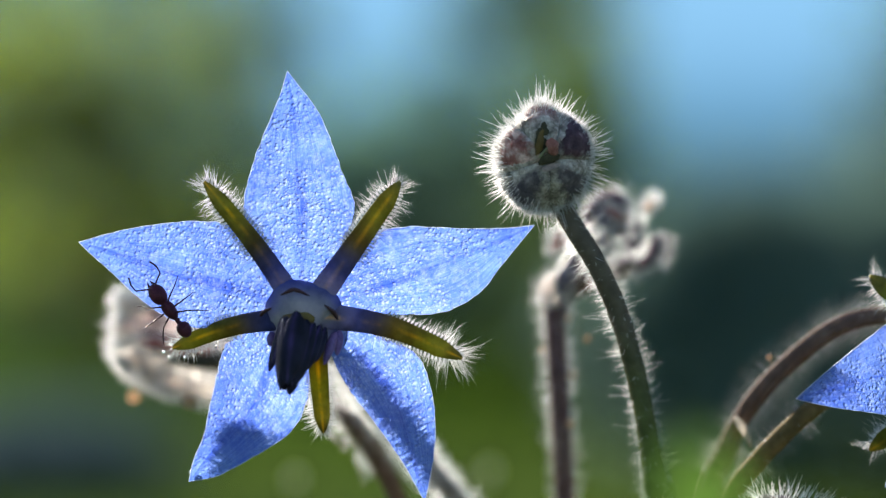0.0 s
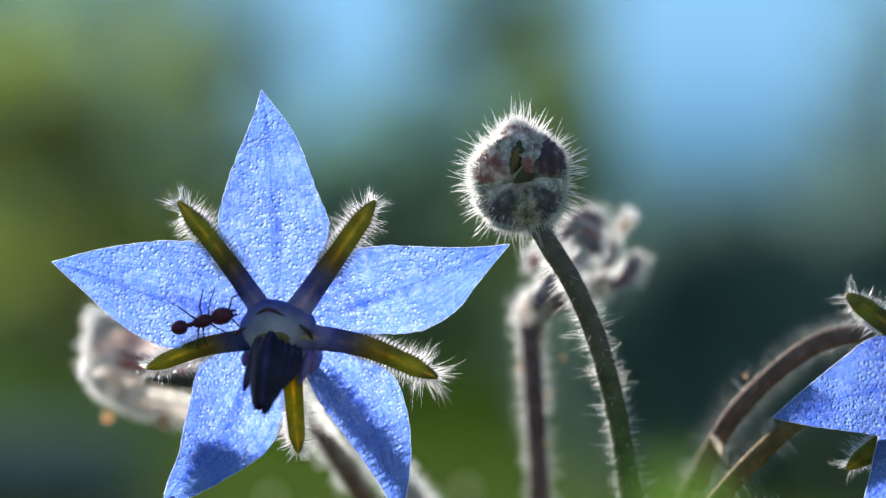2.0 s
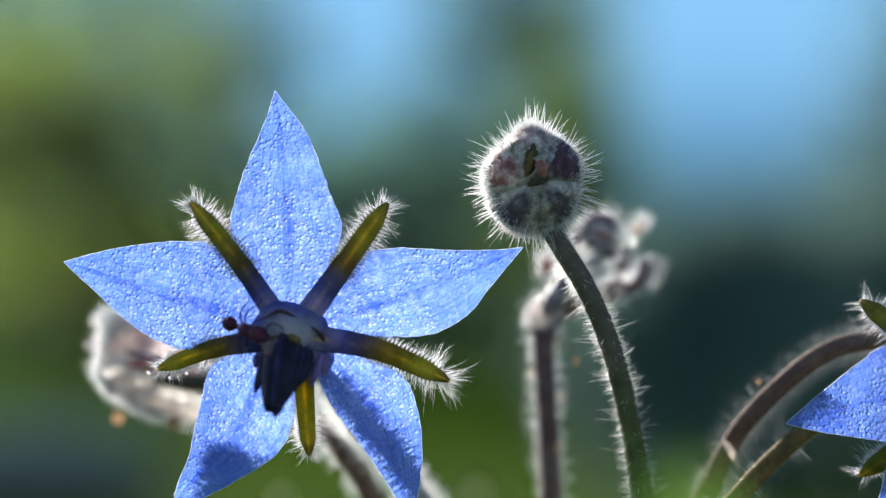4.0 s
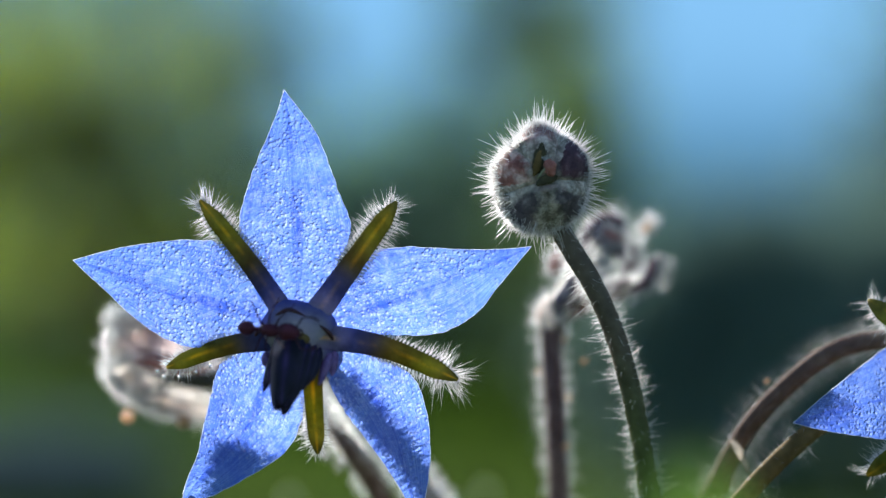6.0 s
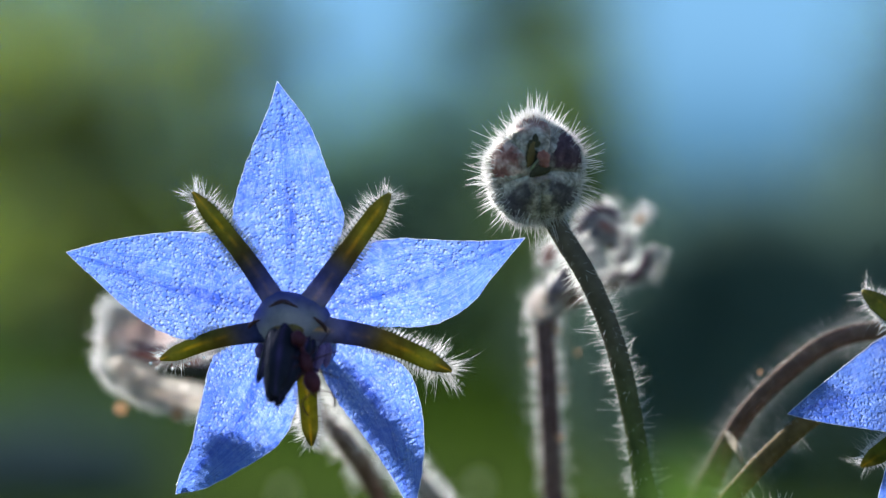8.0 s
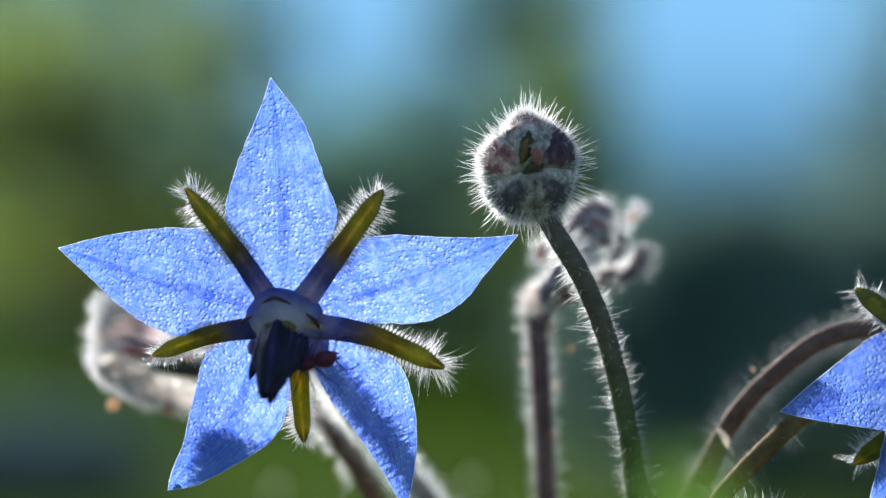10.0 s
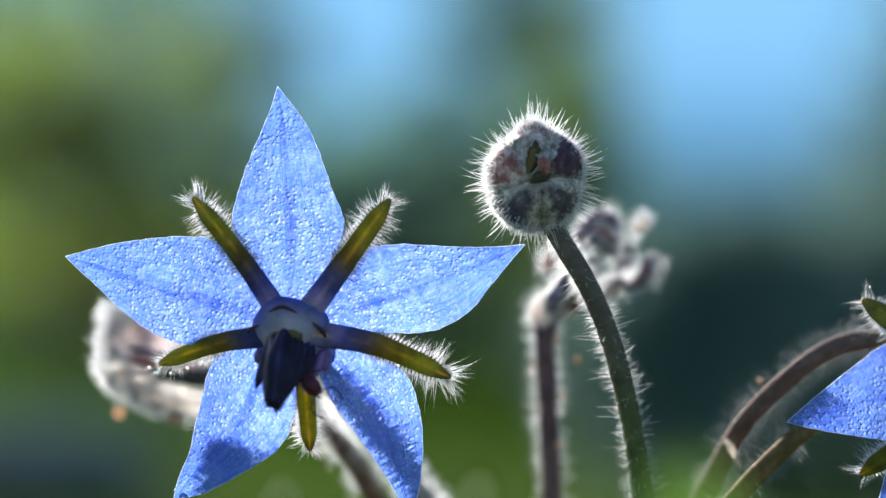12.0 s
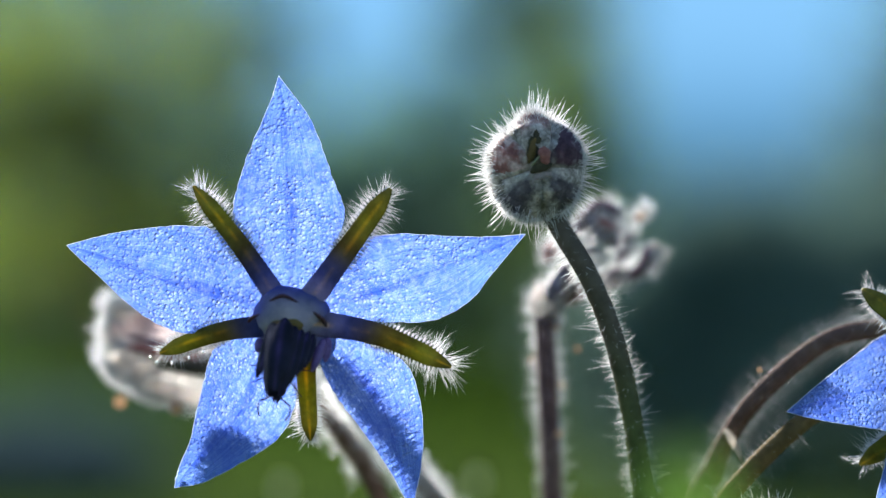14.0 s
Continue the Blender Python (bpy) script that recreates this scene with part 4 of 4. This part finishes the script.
def low_bud():
    rng = random.Random(51)
    th = thing("flower_bud", "low hairy borage bud beneath the side flower", "flower bud", "borage plants")
    c = V(20.01, 1.00, -15.58)
    ob = part("bud", blob(Shape(), c, (0.8, 0, -0.35), 3.4 * MM, 1.8 * MM, 1.8 * MM, 18, 20, 0.3, 0.1), BUD_DARK, th)
    tagged(part("hair", hairs_on_blob(c, (0.8, 0, -0.35), 3.4 * MM, 1.8 * MM, 900, 1.1, rng, 0.026), HAIR, ob, "white bristles"), kind="stuff")
    hairy_stem(th, [c, V(20.78, 3.00, -19.29), V(21.48, 10.00, -28.56), Vector((0.03, 0.026, 0.30)), Vector((0.036, 0.03, 0.15)), Vector((0.038, 0.034, -0.004))], 0.6, 1.4, STEM, rng, 200, 0.8, 60, 0, 0.3)
    return th


def front_leaf():
    th = thing("borage_leaf", "soft green borage leaf standing close before the stems", "leaf", "borage plants")
    wide = (0.5, 0.8, 1.1, 1.35, 1.4, 1.2, 0.9, 0.5)
    base, tip = V(8.43, -60.00, -12.42), V(7.65, -62.00, -5.62)
    part("blade", petal_shape(base, V(8.15, -61.00, -8.98), tip, wide, wide, 0.1, 0.1, 0, 77, 60, 30, 0.0), LEAF, th)
    part("stalk", tube(Shape(), bezier([base, V(9.27, -58.00, -17.23), Vector((0.010, -0.05, 0.28)), Vector((0.014, -0.04, 0.12)), Vector((0.016, -0.035, -0.004))], 50), lambda x: (0.7 + 0.8 * x) * MM, 10), STEM_GREEN, th)
    return th


def grass_stem(top, foot):
    th = thing("grass_stem", "thin dry grass stem with a pale pod for a dewdrop glint", "grass", "grass stems")
    part("stalk", tube(Shape(), bezier([foot, (foot + top) / 2 + Vector((0.004, 0.006, 0.02)), top], 30), lambda x: (0.5 - 0.3 * x) * MM, 8), GRASS, th)
    # pale pod added so that its blur reads as a dewdrop's glint
    part("glint_pod", blob(Shape(), top, (0.2, 0, 1), 0.75 * MM, 0.48 * MM, 0.45 * MM, 14, 14, 0.2, 0.2, scale=1500), PALE_GREEN, th, "pale pod standing in for a dewdrop glint")
    return th


# ---------- the meadow and the shrubs far behind ----------
def ground():
    n, sh = 48, Shape()
    vs, fs = [], []
    rad = [0.0] + [0.05 * 1.28 ** k for k in range(46)]
    for r in rad[1:]:
        for k in range(n):
            a = 2 * math.pi * k / n
            x, y = r * math.cos(a), r * math.sin(a)
            vs.append((x, y, 0.0 if r < 0.4 else 0.02 * noise.noise(Vector((x * 0.4, y * 0.4, 0)))))
    for i in range(len(rad) - 2):
        for k in range(n):
            k2 = (k + 1) % n
            fs.append((i * n + k, i * n + k2, (i + 1) * n + k2, (i + 1) * n + k))
    fs.append(tuple(range(n)))
    return tagged(part("ground", sh.add(vs, fs), SOIL), "grassy meadow soil", "ground", kind="structure")


def grass():
    rng = random.Random(61)
    sh = Shape()
    for _ in range(5200):
        y = 4.6 + 8 * rng.random()
        x = rng.uniform(-0.3, 0.3) * y
        h = rng.uniform(0.06, 0.20)
        a = rng.uniform(0, math.pi)
        w = Vector((math.cos(a), math.sin(a), 0)) * rng.uniform(0.004, 0.009)
        b = Vector((x, y, -0.01))
        l = Vector((rng.gauss(0, .3), rng.gauss(0, .3), 1)) * h
        sh.add([b - w, b + w, b + l * 0.6 + w * 0.6, b + l * 0.6 - w * 0.6, b + l + Vector((l.x * 0.5, l.y * 0.5, 0))], [(0, 1, 2, 3), (3, 2, 4)])
    return tagged(part("grass", sh, GRASS, smooth=False), "green meadow grass in backlight", "grass", kind="stuff")


def shrub(x, y, tall, wide, leaves, mat, seed, label, low=0.1, size=0.06, deep=0.5, gaps=0.28):
    rng = random.Random(seed)
    th = thing("shrub", label, "shrub", "shrubs behind the meadow")
    th.location = (x, y, 0)
    sh = Shape()
    tube(sh, bezier([Vector((0, 0, -0.03)), Vector((0.04, 0, tall * 0.4)), Vector((0.0, 0.03, tall * 0.75))], 12), lambda u: 0.025 * tall * (1.1 - u), 8)
    for k in range(7):
        a, z = k * 2.4, tall * (0.15 + 0.06 * k)
        tube(sh, bezier([Vector((0.03, 0, z)), Vector((math.cos(a) * wide * 0.35, math.sin(a) * wide * 0.35, z + tall * 0.12)), Vector((math.cos(a) * wide * 0.7, math.sin(a) * wide * 0.7, z + tall * 0.18))], 6), lambda u: 0.010 * tall * (1.1 - u), 6)
    part("trunk", sh, BARK, th)
    cr = Shape()
    for _ in range(leaves):
        v = Vector((rng.gauss(0, 1), rng.gauss(0, 1), rng.gauss(0, 1))).normalized() * rng.random() ** 0.4
        c = Vector((v.x * wide, v.y * wide * deep, low + (tall - low) * (0.5 + 0.5 * v.z)))
        c *= 1 + 0.22 * noise.noise(c * 2.3 + Vector((seed, 0, 0)))
        if noise.noise(c * 3.1 + Vector((0, seed, 0))) < -gaps or c.z < 0.02:
            continue
        f = Vector((rng.gauss(0, 1), rng.gauss(0, 1), rng.gauss(0, .6))).normalized()
        s = f.cross(Vector((rng.gauss(0, 1), rng.gauss(0, 1), rng.gauss(0, 1)))).normalized()
        l = size * rng.uniform(0.7, 1.4)
        cr.add([c, c + f * l * 0.5 + s * l * 0.3, c + f * l, c + f * l * 0.5 - s * l * 0.3], [(0, 1, 2, 3)])
    part("crown", cr, mat, th, smooth=False)
    return th


def backdrop():
    """The pale blue distance: sky over far hazy hills."""
    m, nt, bsdf, out = material("far_sky")
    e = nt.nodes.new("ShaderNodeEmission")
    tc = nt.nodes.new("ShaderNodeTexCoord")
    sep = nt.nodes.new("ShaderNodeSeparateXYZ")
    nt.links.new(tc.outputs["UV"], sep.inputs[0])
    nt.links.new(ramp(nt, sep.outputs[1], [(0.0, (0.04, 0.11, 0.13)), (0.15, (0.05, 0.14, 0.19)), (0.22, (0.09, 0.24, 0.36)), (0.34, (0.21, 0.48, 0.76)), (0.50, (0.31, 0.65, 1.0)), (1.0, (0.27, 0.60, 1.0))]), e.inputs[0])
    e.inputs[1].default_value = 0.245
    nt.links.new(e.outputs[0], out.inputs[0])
    sh, vs, fs, uv = Shape(), [], [], []
    for i in range(25):
        a = radians(40 + 100 * i / 24)
        for j in range(9):
            vs.append((150 * math.cos(a), 150 * math.sin(a), -1 + 31 * j / 8))
            uv.append((i / 24, j / 8))
    for i in range(24):
        for j in range(8):
            fs.append((i * 9 + j, i * 9 + j + 1, (i + 1) * 9 + j + 1, (i + 1) * 9 + j))
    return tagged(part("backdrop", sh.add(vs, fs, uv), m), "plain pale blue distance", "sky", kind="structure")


# ---------- the ant ----------
def build_ant():
    th = thing("ant", "dark reddish brown big-headed ant walking over the flower", "ant")
    X = Vector((0, 0, 1))
    def pod(name, c, ax, l, w, t, taper=0.0, parent=th, lab=""):
        return part(name, blob(Shape(), Vector(c) * MM, ax, l * MM, w * MM, t * MM, 16, 16, taper, 0.03, hint=X, scale=1500), ANT, parent, lab)
    head = pod("head", (1.18, 0, 0.10), (1, 0, -0.12), 0.64, 0.50, 0.42, 0.12, lab="large rounded reddish brown head")
    pod("thorax", (0.10, 0, 0.06), (1, 0, 0.1), 0.62, 0.32, 0.30, -0.25)
    pod("petiole", (-0.62, 0, 0.0), (1, 0, 0.0), 0.27, 0.14, 0.16)
    pod("gaster", (-1.22, 0, 0.05), (-1, 0, 0.05), 0.47, 0.43, 0.40, 0.15, lab="small round dark gaster")
    part("neck", tube(Shape(), bezier([Vector((0.5, 0, 0.1)) * MM, Vector((0.85, 0, 0.12)) * MM], 4), lambda u: 0.11 * MM, 8, hint=X), ANT, th)
    for s in (1, -1):
        part("mandible", blob(Shape(), Vector((1.86, 0.13 * s, 0.0)) * MM, (1, -0.35 * s, 0), 0.2 * MM, 0.09 * MM, 0.07 * MM, 10, 10, 0.6, hint=X), ANT_LIMB, head)
        eye_at = Vector((1.35, 0.40 * s, 0.2)) * MM
        part("eye", blob(Shape(), eye_at, (1, 0, 0), 0.08 * MM, 0.06 * MM, 0.06 * MM, 8, 8, 0, 0, hint=X), ANTHER, head)
        sh = Shape()
        tube(sh, bezier([Vector((1.62, 0.14 * s, 0.18)) * MM, Vector((1.85, 0.50 * s, 0.35)) * MM, Vector((2.02, 0.82 * s, 0.30)) * MM], 8), lambda u: 0.045 * MM, 7, hint=X)
        tube(sh, bezier([Vector((2.02, 0.82 * s, 0.30)) * MM, Vector((2.45, 0.86 * s, 0.18)) * MM, Vector((2.85, 0.72 * s, 0.12)) * MM], 8), lambda u: (0.036 + 0.02 * u) * MM, 7, hint=X)
        part("antenna", sh, ANT_LIMB, head)
    legs = []
    for s in (1, -1):
        for k, (hx, kx, ky, fx, fy) in enumerate(((0.42, 0.75, 0.62, 1.25, 1.25), (0.12, 0.10, 0.80, 0.15, 1.60), (-0.12, -0.45, 0.75, -1.05, 1.45))):
            hip = Vector((hx, 0.2 * s, -0.05)) * MM
            g = lambda x, y, z: Vector((x, y * s, z)) * MM - hip
            sh = Shape()
            tube(sh, bezier([g(hx, 0.15, -0.05), g((hx + kx) / 2, ky * 0.55, 0.28), g(kx, ky, 0.32)], 8), lambda u: (0.060 - 0.018 * u) * MM, 7, hint=X)
            tube(sh, bezier([g(kx, ky, 0.32), g((kx + fx) / 2, (ky + fy) / 2 + 0.05, -0.05), g(fx * 0.9 + kx * 0.1, fy * 0.9 + ky * 0.1, -0.42)], 8), lambda u: (0.042 - 0.014 * u) * MM, 7, hint=X)
            tube(sh, bezier([g(fx * 0.9 + kx * 0.1, fy * 0.9 + ky * 0.1, -0.42), g(fx + (fx - kx) * 0.25, fy + 0.18, -0.50)], 5), lambda u: (0.026 - 0.008 * u) * MM, 6, hint=X)
            leg = part("leg", sh, ANT_LIMB, th)
            legs.append((leg, hip, s, k))
    return th, legs


def ant_pose(x, y, z, heading, climb=0.0, bank=0.0):
    """On a surface that faces the lens: heading in degrees from across towards up, climb out of the surface."""
    h, c = radians(heading), radians(climb)
    ahead = Vector((math.cos(h) * math.cos(c), -math.sin(c), math.sin(h) * math.cos(c)))
    up = Vector((0, -1, 0))
    left = up.cross(ahead).normalized()
    up = ahead.cross(left)
    m = Matrix((ahead, left, up)).transposed().to_4x4()
    return Matrix.Translation(V(x, y, z)) @ m @ pose(0, 0, 0, bank)


# seconds, place (mm), heading and climb (degrees)
ANT_WAY = [
    (0.0, -14.84, -0.90, -3.42, 127, 0),
    (0.2, -14.54, -0.90, -3.23, 102, 0),
    (0.4, -14.41, -0.90, -2.96, 94, 0),
    (0.6, -14.44, -0.90, -2.59, 92, 0),
    (0.8, -14.20, -0.90, -2.25, 87, 0),
    (1.0, -13.95, -0.90, -2.28, 68, 0),
    (1.2, -13.51, -1.00, -2.34, 64, 0),
    (1.4, -13.12, -1.00, -2.64, 54, 0),
    (1.5, -12.80, -1.05, -2.84, 47, 0),
    (1.6, -12.55, -1.10, -2.86, 42, 0),
    (1.8, -12.17, -1.20, -2.86, 32, 0),
    (2.0, -11.75, -1.40, -2.88, 15, 5),
    (2.2, -11.25, -1.56, -2.73, 18, 10),
    (2.4, -10.87, -1.75, -2.69, 18, 15),
    (2.6, -10.55, -1.93, -2.81, 9, 15),
    (2.8, -10.32, -2.12, -2.96, 2, 20),
    (3.0, -10.30, -2.31, -3.05, -17, 48),
    (3.2, -10.25, -2.55, -3.16, -21, 50),
    (4.2, -9.83, -2.93, -3.19, -17, 40),
    (5.3, -9.51, -3.17, -3.15, -16, 35),
    (5.5, -9.29, -3.30, -3.18, -16, 30),
    (5.9, -9.13, -3.48, -3.26, -6, 20),
    (6.2, -8.94, -3.61, -3.32, -2, 10),
    (6.5, -8.57, -3.73, -3.38, -0, 5),
    (6.8, -8.57, -3.73, -3.41, 5, 5),
    (7.1, -8.41, -3.79, -3.56, -0, 5),
    (7.4, -7.81, -3.79, -3.65, -27, 5),
    (7.5, -7.60, -3.79, -3.68, -27, 5),
    (7.7, -7.21, -3.79, -4.31, -63, 5),
    (8.0, -6.73, -3.67, -5.31, -72, 0),
    (8.2, -6.77, -3.42, -5.86, -85, -10),
    (9.3, -6.60, -3.17, -5.78, -27, -5),
    (10.3, -6.43, -2.93, -5.67, 21, 0),
    (10.5, -6.49, -2.93, -5.55, -6, 0),
    (10.7, -6.56, -2.80, -5.68, -30, -5),
    (10.9, -6.91, -3.58, -5.68, -50, -5),
    (11.1, -7.07, -3.45, -5.65, -47, 0),
    (11.9, -7.20, -3.33, -5.51, -46, 0),
    (12.5, -7.45, -3.21, -5.75, -52, 0),
    (12.7, -7.69, -2.18, -5.89, -63, 0),
    (13.2, -7.81, -2.18, -5.92, -82, 0),
    (13.6, -7.90, -2.18, -5.95, -90, 0),
    (14.0, -8.02, -2.18, -5.95, -100, 0),
]


def motions():
    rows = [(t, ant_pose(*r)) for t, *r in ANT_WAY]
    walk(ANT_BODY, rows)
    for leg, hip, s, k in ANT_LEGS:
        out = []
        for i in range(141):
            t = i / 10
            pace = 1.0 if t < 3.0 else 0.35 if t < 8.5 or t > 10 else 0.7
            turn = 17 * pace * math.sin(2 * math.pi * 2.3 * t + (math.pi if (k + (s > 0)) % 2 else 0)) * s
            lift = 7 * pace * math.cos(2 * math.pi * 2.3 * t + (math.pi if (k + (s > 0)) % 2 else 0)) * s
            out.append((t, Matrix.Translation(hip) @ pose(0, 0, 0, lift, 0, turn)))
        walk(leg, out)


# ---------- the place ----------
ground()
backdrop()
grass()
shrub(-1.16, 7.5, 1.22, 0.72, 1150, FOLIAGE_SUN, 1, "yellow-green leafy shrub with sun-tinted leaves", 0.30, 0.085, 0.08, 0.9)
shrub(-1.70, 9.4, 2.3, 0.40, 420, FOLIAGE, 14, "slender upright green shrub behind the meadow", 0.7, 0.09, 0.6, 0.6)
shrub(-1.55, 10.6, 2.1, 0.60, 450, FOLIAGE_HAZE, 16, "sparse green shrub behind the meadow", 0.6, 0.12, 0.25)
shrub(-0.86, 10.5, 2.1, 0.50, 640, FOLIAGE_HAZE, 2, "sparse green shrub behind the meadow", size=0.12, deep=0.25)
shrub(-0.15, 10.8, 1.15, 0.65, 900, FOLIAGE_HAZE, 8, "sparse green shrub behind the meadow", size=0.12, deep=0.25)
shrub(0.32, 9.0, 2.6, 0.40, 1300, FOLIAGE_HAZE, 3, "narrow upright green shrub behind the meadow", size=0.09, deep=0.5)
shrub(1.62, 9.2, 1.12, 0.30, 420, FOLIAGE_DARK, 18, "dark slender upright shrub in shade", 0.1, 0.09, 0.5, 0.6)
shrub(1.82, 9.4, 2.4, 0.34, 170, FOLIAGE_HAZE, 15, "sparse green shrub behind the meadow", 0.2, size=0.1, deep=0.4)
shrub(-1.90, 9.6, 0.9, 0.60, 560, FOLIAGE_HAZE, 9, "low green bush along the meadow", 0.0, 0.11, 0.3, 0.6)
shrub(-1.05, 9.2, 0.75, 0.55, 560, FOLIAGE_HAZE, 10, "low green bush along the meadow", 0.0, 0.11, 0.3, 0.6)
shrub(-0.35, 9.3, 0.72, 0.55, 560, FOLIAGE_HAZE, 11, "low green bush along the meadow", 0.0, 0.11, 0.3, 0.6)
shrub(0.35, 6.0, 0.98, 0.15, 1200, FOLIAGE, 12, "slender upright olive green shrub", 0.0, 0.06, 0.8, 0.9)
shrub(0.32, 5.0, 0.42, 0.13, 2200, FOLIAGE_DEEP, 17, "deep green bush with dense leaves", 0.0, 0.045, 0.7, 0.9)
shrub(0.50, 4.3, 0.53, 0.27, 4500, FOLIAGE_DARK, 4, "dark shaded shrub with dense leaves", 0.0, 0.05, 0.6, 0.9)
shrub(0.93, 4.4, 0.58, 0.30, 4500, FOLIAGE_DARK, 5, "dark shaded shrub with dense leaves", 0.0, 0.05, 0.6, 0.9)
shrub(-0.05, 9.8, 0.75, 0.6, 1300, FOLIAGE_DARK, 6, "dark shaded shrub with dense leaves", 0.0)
shrub(-0.68, 4.0, 0.14, 0.28, 3200, FOLIAGE_SHADE, 7, "dark low shrub in the grass with shade-tinted leaves", 0.0, 0.03, 0.6, 0.9)
main_flower()
bud_head()
back_cluster()
left_bud()
side_flower()
side_stem()
low_bud()
front_leaf()
grass_stem(V(3.95, 74.00, -18.86), Vector((0.012, 0.090, -0.004)))
grass_stem(V(-12.48, 74.00, -19.53), Vector((-0.016, 0.094, -0.004)))
ANT_BODY, ANT_LEGS = build_ant()
motions()
